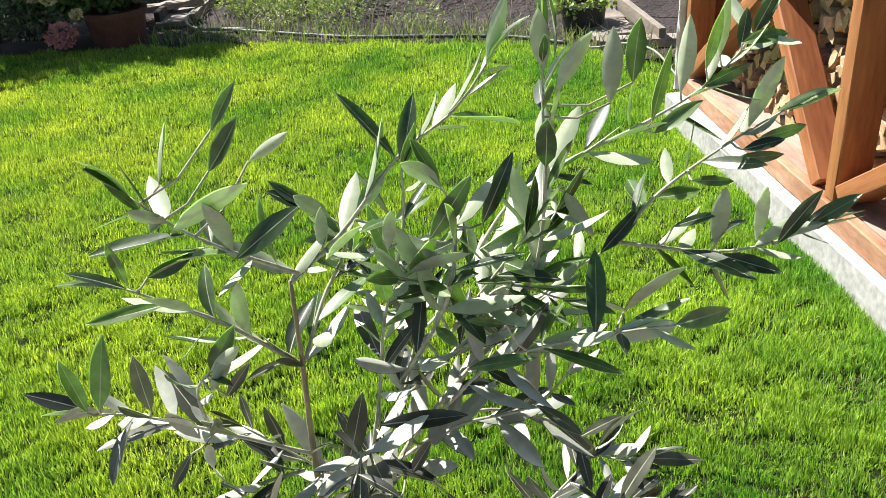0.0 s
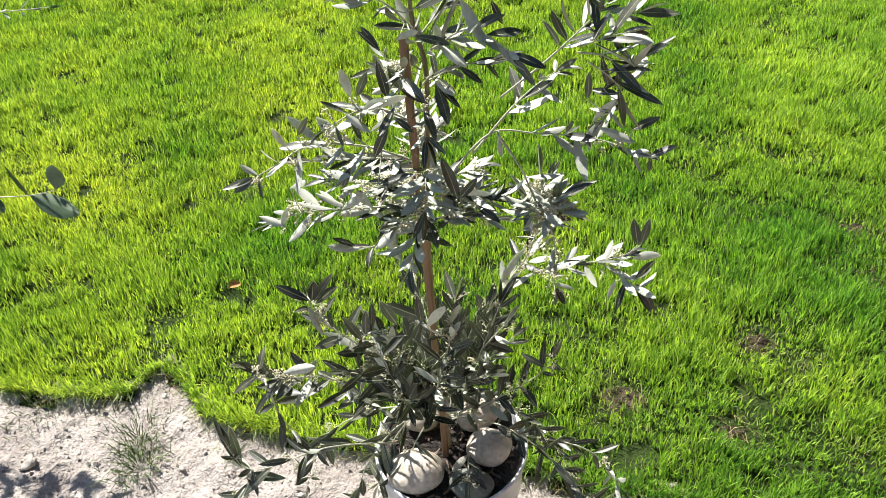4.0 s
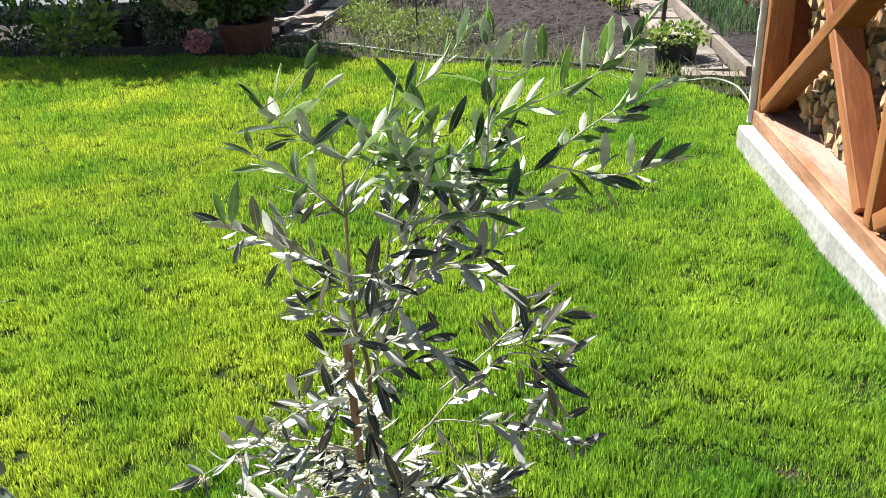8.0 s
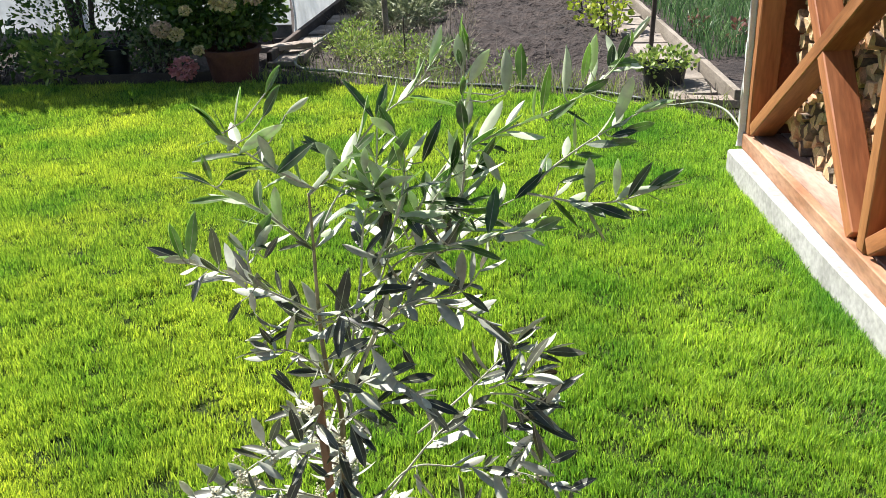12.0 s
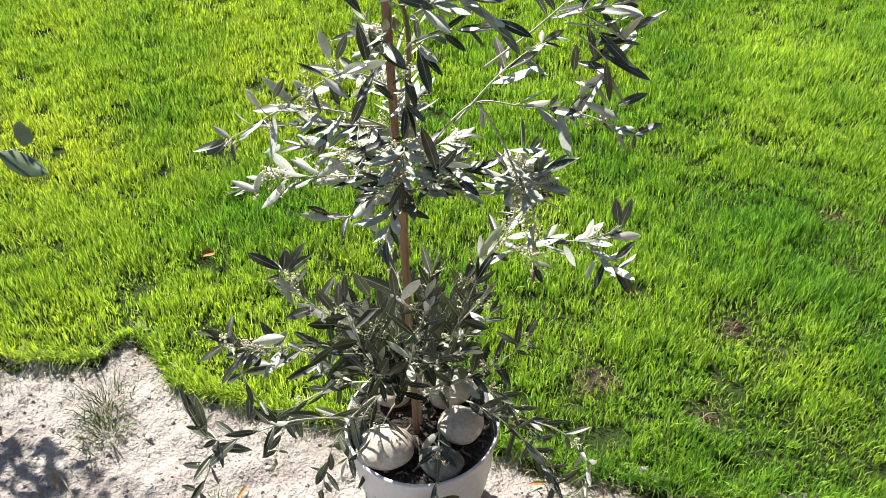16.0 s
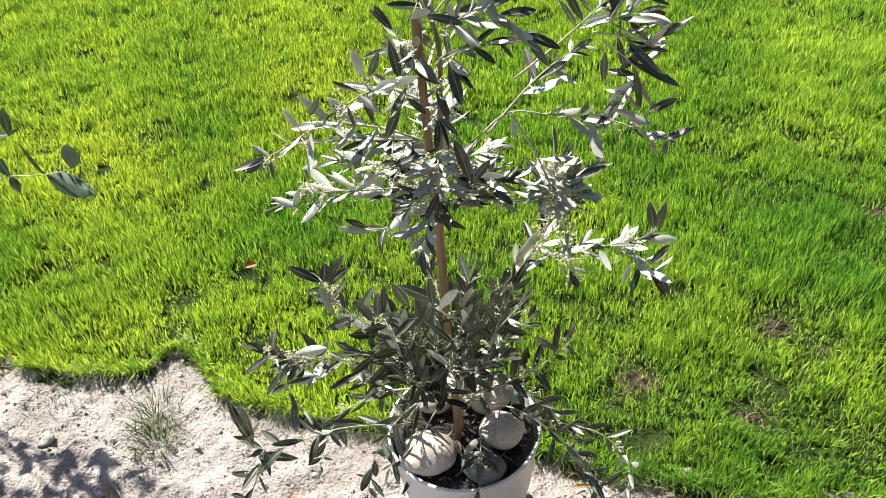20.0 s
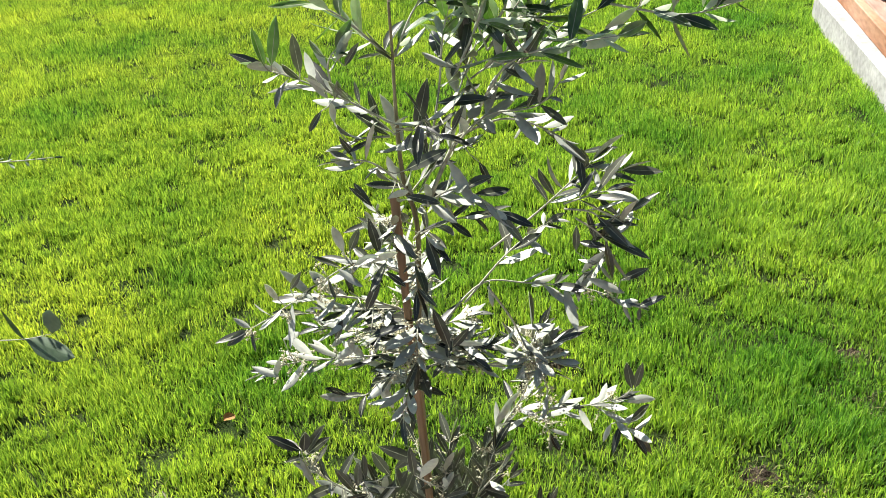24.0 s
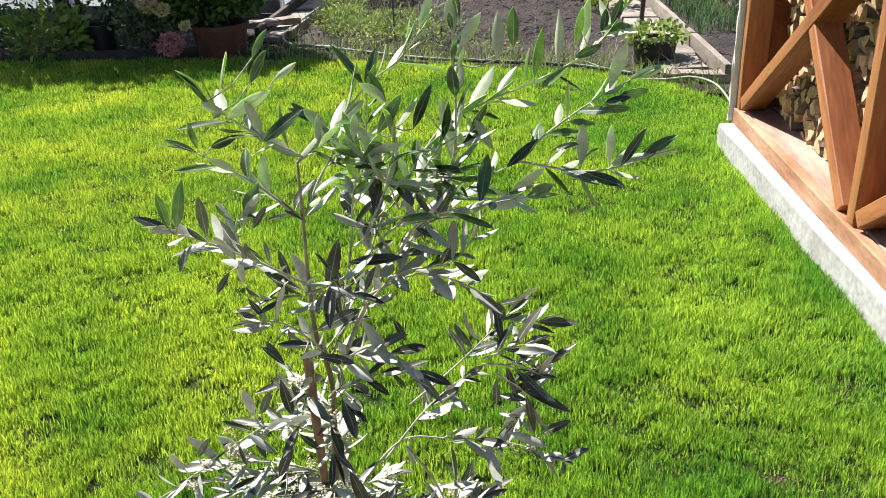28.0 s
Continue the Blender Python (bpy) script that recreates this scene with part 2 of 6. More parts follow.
PETAL_CREAM = surface("cream_petal", (0.58, 0.48, 0.26), (0.68, 0.60, 0.40), 9, 0.6, 60, 0, vary=0.15, by="island", through_light=0.3)
PETAL_FADED = surface("faded_petal", (0.44, 0.31, 0.22), (0.58, 0.46, 0.36), 9, 0.6, 60, 0, vary=0.18, by="island", through_light=0.3)
PETAL_PINK = surface("pink_petal", (0.50, 0.19, 0.22), (0.62, 0.30, 0.32), 9, 0.6, 60, 0, vary=0.2, by="island", through_light=0.3)
DRY_STEM = surface("dry_stem", (0.17, 0.15, 0.10), (0.30, 0.27, 0.19), 9, 0.8, 60, 0, vary=0.4, by="island")
PEBBLE = surface("pale_pebble", (0.36, 0.33, 0.29), (0.55, 0.50, 0.44), 20, 0.85, 120, 0.3, 0.003, vary=0.25, by="object")
WHITE_PAINT = surface("white_paint", (0.62, 0.62, 0.60), (0.72, 0.72, 0.71), 8, 0.6, 90, 0.2, 0.003, grain=0.1)
DRY_LEAF = surface("dry_leaf", (0.27, 0.15, 0.06), (0.38, 0.22, 0.09), 40, 0.9, 120, 0.6, 0.004, gloss=0.1, grain=0.4)


# ---- building helpers ----
def empty_thing(name, place, label, category, group="", kind=""):
    ob = new(name)
    ob.location = place
    return tagged(ob, label, category, group, kind)


def linked(name, mesh, parent=None, label=""):
    ob = new(name, mesh)
    if parent:
        ob.parent = parent
        ob.matrix_parent_inverse = Matrix.Translation(-chain_place(parent))
    if label:
        ob["label"] = label
    return ob


def chain_place(ob):
    total = Vector((0, 0, 0))
    while ob:
        total += ob.location + (ob.matrix_parent_inverse.translation if ob.parent else Vector((0, 0, 0)))
        ob = ob.parent
    return total


def part(name, bm, material, parent=None, label="", smooth=False):
    """A bmesh, in world coordinates, as one mesh object under a thing or a part."""
    mesh = bpy.data.meshes.new(name)
    bm.to_mesh(mesh)
    bm.free()
    for m in material if isinstance(material, (list, tuple)) else [material]:
        mesh.materials.append(m)
    if smooth:
        mesh.polygons.foreach_set("use_smooth", [True] * len(mesh.polygons))
    return linked(name, mesh, parent, label)


def raw_mesh(name, verts, faces, materials, slots=None, smooth=False):
    mesh = bpy.data.meshes.new(name)
    mesh.from_pydata(verts, [], faces)
    for m in materials:
        mesh.materials.append(m)
    if slots is not None:
        mesh.polygons.foreach_set("material_index", slots)
    if smooth:
        mesh.polygons.foreach_set("use_smooth", [True] * len(mesh.polygons))
    mesh.update()
    return mesh


def beam_bm(size, m, bevel=0.004, rough_cut=0.0, seed=0, cuts=0):
    """A bevelled box of that size under the pose m; cuts and rough_cut make it slightly uneven."""
    bm = bmesh.new()
    bmesh.ops.create_cube(bm, size=1.0)
    bmesh.ops.scale(bm, vec=size, verts=bm.verts)
    if cuts:
        longest = max(range(3), key=lambda k: size[k])
        edges = [e for e in bm.edges if abs((e.verts[0].co - e.verts[1].co)[longest]) > size[longest] * 0.9]
        bmesh.ops.subdivide_edges(bm, edges=edges, cuts=cuts)
    if bevel:
        bmesh.ops.bevel(bm, geom=[e for e in bm.edges if e.calc_face_angle(0) > 1], offset=bevel, segments=1, affect="EDGES")
    if rough_cut:
        rng = random.Random(seed)
        for v in bm.verts:
            v.co += Vector((rng.uniform(-1, 1), rng.uniform(-1, 1), rng.uniform(-1, 1))) * rough_cut
    bm.transform(m)
    return bm


def between(a, b, up=(1, 0, 0)):
    """A pose at the middle of a and b, its local z along the way from a to b, its local x near up."""
    a, b = Vector(a), Vector(b)
    z = (b - a).normalized()
    x = (Vector(up) - Vector(up).dot(z) * z).normalized()
    y = z.cross(x)
    m = Matrix((x, y, z)).transposed().to_4x4()
    m.translation = (a + b) / 2
    return m


def smooth_line(points, per=6):
    """A Catmull-Rom line through the points."""
    p = [Vector(q) for q in points]
    p = [2 * p[0] - p[1]] + p + [2 * p[-1] - p[-2]]
    out = []
    for i in range(1, len(p) - 2):
        for s in range(per):
            t = s / per
            a, b, c, d = p[i - 1 : i + 3]
            out.append(0.5 * (2 * b + (c - a) * t + (2 * a - 5 * b + 4 * c - d) * t * t + (3 * b - 3 * c + d - a) * t ** 3))
    out.append(p[-2])
    return out


def tube(line, r0, r1, sides=6, verts=None, faces=None, wobble=0.0, rng=None):
    """Rings round a line, from radius r0 to r1; adds to verts and faces when they are given."""
    verts = [] if verts is None else verts
    faces = [] if faces is None else faces
    base, n = len(verts), len(line)
    for i, q in enumerate(line):
        d = (line[min(i + 1, n - 1)] - line[max(i - 1, 0)]).normalized()
        x = d.orthogonal().normalized() if i == 0 else (x - x.dot(d) * d).normalized()
        y = d.cross(x)
        r = r0 + (r1 - r0) * i / (n - 1)
        for k in range(sides):
            a = 2 * math.pi * k / sides
            rr = r * (1 + (rng.uniform(-wobble, wobble) if rng else 0))
            verts.append(tuple(q + rr * (math.cos(a) * x + math.sin(a) * y)))
    for i in range(n - 1):
        for k in range(sides):
            k2 = (k + 1) % sides
            faces.append((base + i * sides + k, base + i * sides + k2, base + (i + 1) * sides + k2, base + (i + 1) * sides + k))
    faces.append(tuple(base + k for k in reversed(range(sides))))
    faces.append(tuple(base + (n - 1) * sides + k for k in range(sides)))
    return verts, faces


def lathe(profile, centre, sides=40, wobble=0.0, seed=0):
    """A turned solid from (radius, height) pairs."""
    rng = random.Random(seed)
    bm = bmesh.new()
    rings = []
    for r, z in profile:
        if r < 1e-5:
            rings.append([bm.verts.new((centre[0], centre[1], centre[2] + z))])
            continue
        rings.append([bm.verts.new((centre[0] + r * math.cos(2 * math.pi * k / sides) * (1 + rng.uniform(-wobble, wobble)),
                                    centre[1] + r * math.sin(2 * math.pi * k / sides) * (1 + rng.uniform(-wobble, wobble)), centre[2] + z)) for k in range(sides)])
    for a, b in zip(rings, rings[1:]):
        for k in range(sides):
            k2 = (k + 1) % sides
            if len(a) == 1 and len(b) == 1:
                continue
            if len(a) == 1:
                bm.faces.new((a[0], b[k], b[k2])[::-1])
            elif len(b) == 1:
                bm.faces.new((a[k], a[k2], b[0]))
            else:
                bm.faces.new((a[k], a[k2], b[k2], b[k]))
    bmesh.ops.recalc_face_normals(bm, faces=bm.faces)
    return bm


def lump(centre, size, seed, rough=0.15, freq=1.6, subdivisions=3, tilt=0.0):
    """A rounded stone."""
    bm = bmesh.new()
    bmesh.ops.create_icosphere(bm, subdivisions=subdivisions, radius=1.0)
    off = Vector((seed * 7.1, seed * 3.3, seed * 1.7))
    for v in bm.verts:
        v.co *= 1 + rough * noise.noise(v.co * freq + off)
        v.co = Vector((v.co.x * size[0], v.co.y * size[1], v.co.z * size[2]))
    bm.transform(Matrix.Translation(centre) @ Matrix.Rotation(tilt, 4, "Z"))
    return bm


# ---- ground ----
EDGE_X = (-3.0, -1.22, -1.13, -1.0, -0.90, -0.876, -0.85, -0.777, -0.71, -0.65, -0.3, 0.06, 0.16, 0.27, 0.38, 0.49, 0.59, 0.72, 1.4)
EDGE_Y = (0.42, 0.304, 0.293, 0.298, 0.314, 0.372, 0.401, 0.352, 0.272, 0.252, 0.21, 0.184, 0.146, 0.146, 0.121, 0.124, 0.113, 0.125, 0.10)


def lawn_edge(x):
    return np.interp(x, EDGE_X, EDGE_Y)


def lawn_end(x):
    return np.interp(x, (-5.0, -4.0, -1.8, -0.1, 1.0, 1.36, 1.8), (6.75, 6.6, 6.42, 5.95, 5.55, 5.2, 4.4))


def sheet(name, x0, x1, y0, y1, step, z, rough, material, scale=6.0, seed=0.0, keep=None, swell=0.0):
    """An uneven sheet of ground; swell: how far its middle rises over its rim."""
    xs, ys = np.arange(x0, x1 + step / 2, step), np.arange(y0, y1 + step / 2, step)
    verts = []
    for y in ys:
        for x in xs:
            q = Vector((x * scale, y * scale, seed))
            rim = min(1.0, 3.0 * min(x - x0, x1 - x, y - y0, y1 - y))
            verts.append((x, y, z + swell * max(0.0, rim) + rough * (rim if swell else 1) * (noise.fractal(q, 0.9, 2.2, 4) * 0.6 + 0.35 * noise.noise(q * 6.3))))
    n = len(xs)
    faces = []
    for j in range(len(ys) - 1):
        for i in range(n - 1):
            if keep is None or keep(xs[i] + step / 2, ys[j] + step / 2):
                faces.append((j * n + i, j * n + i + 1, (j + 1) * n + i + 1, (j + 1) * n + i))
    return raw_mesh(name, verts, faces, [material], smooth=True)


bm = bmesh.new()
bmesh.ops.create_grid(bm, x_segments=40, y_segments=40, size=400)
bmesh.ops.translate(bm, verts=bm.verts, vec=(0, 0, -0.035))
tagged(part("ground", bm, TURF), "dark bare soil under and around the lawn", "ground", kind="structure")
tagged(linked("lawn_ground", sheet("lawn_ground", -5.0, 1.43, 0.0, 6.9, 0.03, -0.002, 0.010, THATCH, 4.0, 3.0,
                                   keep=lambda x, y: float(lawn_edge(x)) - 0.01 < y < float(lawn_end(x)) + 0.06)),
       "green-brown thatch and soil between grass blades, darkened for the shade there", "soil", kind="structure")
tagged(linked("sandy_pavement", sheet("sandy_pavement", -1.9, 1.5, -0.9, 0.50, 0.0075, -0.004, 0.022, SAND, 17.0, 1.0,
                                      keep=lambda x, y: y < lawn_edge(x) + 0.05)),
       "pale crumbly sandy ground in bright sun", "sand", kind="structure")
tagged(linked("sandy_pavement_rear", sheet("sandy_pavement_rear", -6.0, 5.0, -8.0, -0.75, 0.25, -0.026, 0.004, SAND, 3.0, 1.0)),
       "pale crumbly sandy ground", "sand", kind="structure")

tagged(linked("sandy_pavement_side", sheet("sandy_pavement_side", -6.0, -1.85, -0.80, 0.30, 0.05, -0.018, 0.006, SAND, 9.0, 1.0)),
       "pale crumbly sandy ground", "sand", kind="structure")

# bare or worn spots in the lawn: x, y, radius, how bare
SPOTS = ((0.545, 0.60, 0.065, 0.97), (0.62, 0.53, 0.055, 0.7), (0.223, 0.404, 0.085, 0.95), (0.86, 1.06, 0.065, 0.92), (0.88, 0.86, 0.05, 0.8), (0.45, 0.33, 0.055, 0.9), (0.95, 2.4, 0.12, 0.35),
         (1.2, 1.49, 0.1, 0.55), (-1.27, 1.6, 0.12, 0.4), (-1.88, 3.1, 0.12, 0.3), (-0.9, 1.55, 0.08, 0.4), (0.9, 2.03, 0.1, 0.35),
         (0.62, 1.5, 0.08, 0.3), (-0.87, 0.42, 0.06, 0.9), (0.7, 0.30, 0.05, 0.5), (-0.45, 0.75, 0.07, 0.3), (0.05, 0.62, 0.06, 0.3))


spot_rng = random.Random(44)
SMALL_SPOTS = [(spot_rng.uniform(-2.6, 1.3), spot_rng.uniform(0.4, 4.2), spot_rng.uniform(0.025, 0.06), spot_rng.uniform(0.55, 0.95)) for _ in range(120)]
SMALL_SPOTS += [(spot_rng.uniform(-2.2, 1.3), spot_rng.uniform(0.2, 3.2), spot_rng.uniform(0.010, 0.022), 1.0) for _ in range(170)]


def bareness(x, y):
    out = np.zeros_like(x)
    for sx, sy, r, k in (*SPOTS, *SMALL_SPOTS):
        out = np.maximum(out, k * np.exp(-(((x - sx) / r) ** 2 + ((y - sy) / (r * 0.8)) ** 2)))
    return out


def wavy(x, y, f, s):
    return (np.sin(x * f + s + 1.7 * np.sin(y * f * 0.8 + s)) + np.sin(y * f * 1.3 + 2 * s + 1.3 * np.sin(x * f * 0.7))) * 0.5


def blades(rng, x, y, length, width, lean, lean_dir):
    """Grass blades as five-cornered strips that bend over: corner and face arrays."""
    n = len(x)
    face_dir = rng.uniform(0, 2 * np.pi, n)
    wx, wy = np.cos(face_dir) * width / 2, np.sin(face_dir) * width / 2
    lx, ly = np.cos(lean_dir) * lean, np.sin(lean_dir) * lean
    mid, top = length * 0.55, length * np.sqrt(np.maximum(0.08, 1 - 0.75 * lean ** 2))
    z0 = np.full(n, 0.004)
    v = np.empty((n, 5, 3))
    v[:, 0] = np.stack([x - wx, y - wy, z0], 1)
    v[:, 1] = np.stack([x + wx, y + wy, z0], 1)
    mx, my = x + lx * length * 0.25, y + ly * length * 0.25
    v[:, 2] = np.stack([mx + wx * 0.85, my + wy * 0.85, mid * (1 - 0.15 * lean)], 1)
    v[:, 3] = np.stack([mx - wx * 0.85, my - wy * 0.85, mid * (1 - 0.15 * lean)], 1)
    v[:, 4] = np.stack([x + lx * length, y + ly * length, top], 1)
    return v


def blade_mesh(name, v, material, far_from=1e9):
    """Five-cornered blades; those rooted beyond far_from (in y) are plain three-cornered ones."""
    far = v[:, 0, 1] > far_from
    near, rest = v[~far], v[far][:, (0, 1, 4)]
    n, k = len(near), len(rest)
    mesh = bpy.data.meshes.new(name)
    mesh.vertices.add(5 * n + 3 * k)
    mesh.vertices.foreach_set("co", np.concatenate([near.reshape(-1), rest.reshape(-1)]).astype(np.float32))
    idx = (np.arange(n)[:, None] * 5 + np.array([0, 1, 2, 3, 3, 2, 4])[None]).reshape(-1)
    idx = np.concatenate([idx, 5 * n + np.arange(3 * k)])
    mesh.loops.add(len(idx))
    mesh.loops.foreach_set("vertex_index", idx.astype(np.int32))
    mesh.polygons.add(2 * n + k)
    starts = np.concatenate([(np.arange(n)[:, None] * 7 + np.array([0, 4])[None]).reshape(-1), 7 * n + 3 * np.arange(k)])
    mesh.polygons.foreach_set("loop_start", starts.astype(np.int32))
    mesh.polygons.foreach_set("loop_total", np.concatenate([np.tile([4, 3], n), np.full(k, 3)]).astype(np.int32))
    mesh.materials.append(material)
    mesh.update(calc_edges=True)
    return mesh


def grow_lawn():
    rng = np.random.default_rng(5)
    # x0, x1, y0, y1, blades to the square metre, width
    zones = ((-2.2, 1.40, 0.05, 1.3, 60000, 0.0028), (-3.2, 1.40, 1.3, 2.6, 52000, 0.0034), (-4.2, 1.85, 2.6, 4.4, 30000, 0.0044), (-5.0, 1.75, 4.4, 6.8, 20000, 0.0058))
    out = []
    for x0, x1, y0, y1, density, width in zones:
        n = int((x1 - x0) * (y1 - y0) * density)
        x, y = rng.uniform(x0, x1, n), rng.uniform(y0, y1, n)
        keep = (y > lawn_edge(x) + 0.012 * wavy(x, y, 31, 1)) & (y < lawn_end(x) + 0.05 * wavy(x, y, 9, 2)) & ~((x > 1.355 + 0.019 * (3.81 - y)) & (y < 3.82))
        # a wedge that holds all that comes into view
        keep &= (x > -0.75 - 0.64 * (y + 0.6)) & (x < 0.75 + 0.62 * (y + 0.6))
        x, y = x[keep], y[keep]
        n = len(x)
        # blades spread from small tufts
        cell = 0.024
        ix, iy = np.floor(x / cell), np.floor(y / cell)
        hx, hy = np.modf(np.abs(np.sin(ix * 12.99 + iy * 78.23) * 43758.5))[0], np.modf(np.abs(np.sin(ix * 39.35 + iy * 11.14) * 24634.6))[0]
        cx, cy = (ix + hx) * cell, (iy + hy) * cell
        out_dir = np.arctan2(y - cy, x - cx)
        x, y = cx + (x - cx) * 0.8, cy + (y - cy) * 0.8
        tuft = 0.86 + 0.28 * np.modf(hx * 7.3 + hy * 3.1)[0]
        bare = bareness(x, y)
        thin = 0.62 * (wavy(x, y, 13, 3) + 0.5 * wavy(x, y, 47, 1) < -0.66) + 0.6 * (wavy(x, y, 23, 5) + 0.4 * wavy(x, y, 61, 2) < -0.78)
        keep = rng.uniform(0, 1, n) > np.maximum(bare, thin)
        x, y, out_dir, tuft, bare = x[keep], y[keep], out_dir[keep], tuft[keep], bare[keep]
        n = len(x)
        tall = (0.034 if y1 < 2 else 0.036) * np.maximum(0.45, 1 + 0.16 * wavy(x, y, 5, 1) + 0.32 * wavy(x, y, 17, 2) + 0.30 * wavy(x, y, 41, 3)) * (1 - 0.5 * bare)
        length = tall * tuft * rng.uniform(0.55, 1.3, n)
        # the mower has laid whole patches over one way
        lay = np.clip(wavy(x, y, 3.1, 6) + 0.4 * wavy(x, y, 11, 8), 0, 1)
        lean = np.clip(np.abs(rng.normal(0.20, 0.20, n)) + 0.06 * lay, 0.02, 1.1)
        lay_dir = 2.2 * wavy(x, y, 1.7, 4)
        lean_dir = np.where(rng.uniform(0, 1, n) < 0.1 + 0.12 * lay, lay_dir + rng.normal(0, 0.6, n), out_dir + rng.normal(0.0, 1.0, n))
        out.append(blades(rng, x, y, length, width * rng.uniform(0.65, 1.3, n), lean, lean_dir))
    # the lawn's flanks, coarser
    n = 50000
    x, y = rng.uniform(-5.0, 1.35, n), rng.uniform(0.25, 6.7, n)
    keep = ((x <= -0.75 - 0.64 * (y + 0.6)) | (x >= 0.75 + 0.62 * (y + 0.6))) & (y > lawn_edge(x) + 0.03) & (y < lawn_end(x))
    x, y = x[keep], y[keep]
    n = len(x)
    out.append(blades(rng, x, y, 0.036 * rng.uniform(0.6, 1.3, n), 0.009 * rng.uniform(0.7, 1.3, n), np.clip(rng.normal(0.3, 0.15, n), 0.02, 1), rng.uniform(0, 6.28, n)))
    return np.concatenate(out)


tagged(linked("lawn_grass", blade_mesh("lawn_grass", grow_lawn(), GRASS, far_from=2.6)), "dense bright green mown lawn grass, sunlit", "grass", kind="stuff")


def grow_edge(n, seed, droop, low, high):
    """Long blades that hang over the lawn's edge on to the sand, in uneven bunches."""
    rng = np.random.default_rng(seed)
    x = rng.uniform(-1.5, 1.3, n)
    x = x[rng.uniform(0, 1, n) < 0.45 + 0.55 * wavy(x, x, 23, 3)]
    n = len(x)
    y = lawn_edge(x) + np.abs(rng.normal(0.0, 0.020, n)) - 0.002
    lean = np.clip(rng.normal(droop, 0.2, n), 0.1, 1.12)
    return blades(rng, x, y, rng.uniform(low, high, n), rng.uniform(0.0018, 0.0032, n), lean, rng.normal(-1.45, 0.75, n))


tagged(linked("edge_grass", blade_mesh("edge_grass", grow_edge(5200, 8, 0.7, 0.025, 0.06), GRASS)), "green grass blades hanging over the sandy edge", "grass", kind="stuff")
tagged(linked("edge_turf", blade_mesh("edge_turf", grow_edge(13000, 48, 0.30, 0.032, 0.058), GRASS)), "taller unmown grass along the lawn's sandy edge", "grass", kind="stuff")
tagged(linked("edge_roots", blade_mesh("edge_roots", grow_edge(3600, 28, 0.95, 0.025, 0.06), GRASS_DARK)), "limp grass blades trailing on to the sand, darkened for the edge's shade", "grass", kind="stuff")


def grow_kerb_fringe():
    """Longer sunlit blades that stand against the kerb, out of the mower's reach."""
    rng = np.random.default_rng(18)
    n = 9000
    y = rng.uniform(0.3, 4.0, n)
    x = 1.352 + 0.019 * (3.81 - y) - np.abs(rng.normal(0.0, 0.028, n))
    return blades(rng, x, y, rng.uniform(0.025, 0.055, n) * (1 + 0.3 * wavy(x, y, 8, 2)), rng.uniform(0.0025, 0.0045, n), np.clip(rng.normal(0.3, 0.2, n), 0.02, 0.9), rng.uniform(0, 6.28, n))


tagged(linked("kerb_grass", blade_mesh("kerb_grass", grow_kerb_fringe(), GRASS)), "longer lawn grass standing against the white kerb", "grass", kind="stuff")


def bare_patch(cx, cy, r, seed):
    """Brown crumbly soil that breaks through the lawn: a low uneven mound that dips under the thatch at its rim."""
    verts, faces, n, rings = [], [], 36, 9
    for j in range(rings + 1):
        for i in range(n):
            a, q = 2 * math.pi * i / n, j / rings
            rr = r * q * (1 + 0.6 * noise.noise(Vector((math.cos(a) * 2.2, math.sin(a) * 2.2, seed))))
            x, y = cx + rr * math.cos(a) * 1.25, cy + rr * math.sin(a) * 0.8
            verts.append((x, y, 0.003 - 0.018 * q ** 3 + 0.010 * noise.fractal(Vector((x, y, 0.0)) * 70, 0.8, 2.1, 4)))
    for j in range(rings):
        for i in range(n):
            faces.append((j * n + i, (j + 1) * n + i, (j + 1) * n + (i + 1) % n, j * n + (i + 1) % n))
    tagged(linked("bare_soil", raw_mesh("bare_soil", verts, faces, [BARE], smooth=True)), "bare brown soil in a worn lawn spot, darkened for its shade", "soil", "worn lawn spots", kind="structure")


for k, (sx, sy, r) in enumerate(((0.223, 0.404, 0.065), (0.545, 0.600, 0.055), (0.86, 1.06, 0.05), (0.45, 0.33, 0.035), (-0.86, 0.41, 0.06))):
    bare_patch(sx, sy, r, 3.0 * k)


def grow_dry():
    rng = np.random.default_rng(9)
    rows = []
    for sx, sy, r, k in SPOTS:
        n = int(60 * k)
        x, y = rng.normal(sx, r * 0.7, n), rng.normal(sy, r * 0.6, n)
        rows.append((x, y))
    x, y = np.concatenate([a for a, _ in rows] + [rng.uniform(-1.4, 1.2, 900)]), np.concatenate([b for _, b in rows] + [np.zeros(900)])
    y[-900:] = lawn_edge(x[-900:]) + rng.normal(-0.01, 0.02, 900)
    x, y = np.concatenate([x, rng.normal(1.21, 0.035, 70)]), np.concatenate([y, rng.normal(1.46, 0.07, 70)])
    n = len(x)
    return blades(rng, x, y, rng.uniform(0.014, 0.042, n), rng.uniform(0.0012, 0.0020, n), np.clip(rng.normal(0.92, 0.14, n), 0.3, 1.12), rng.uniform(0, 6.28, n))


tagged(linked("dry_grass", blade_mesh("dry_grass", grow_dry(), GRASS_DRY)), "dry straw-coloured clippings in worn lawn spots", "dry grass", kind="stuff")


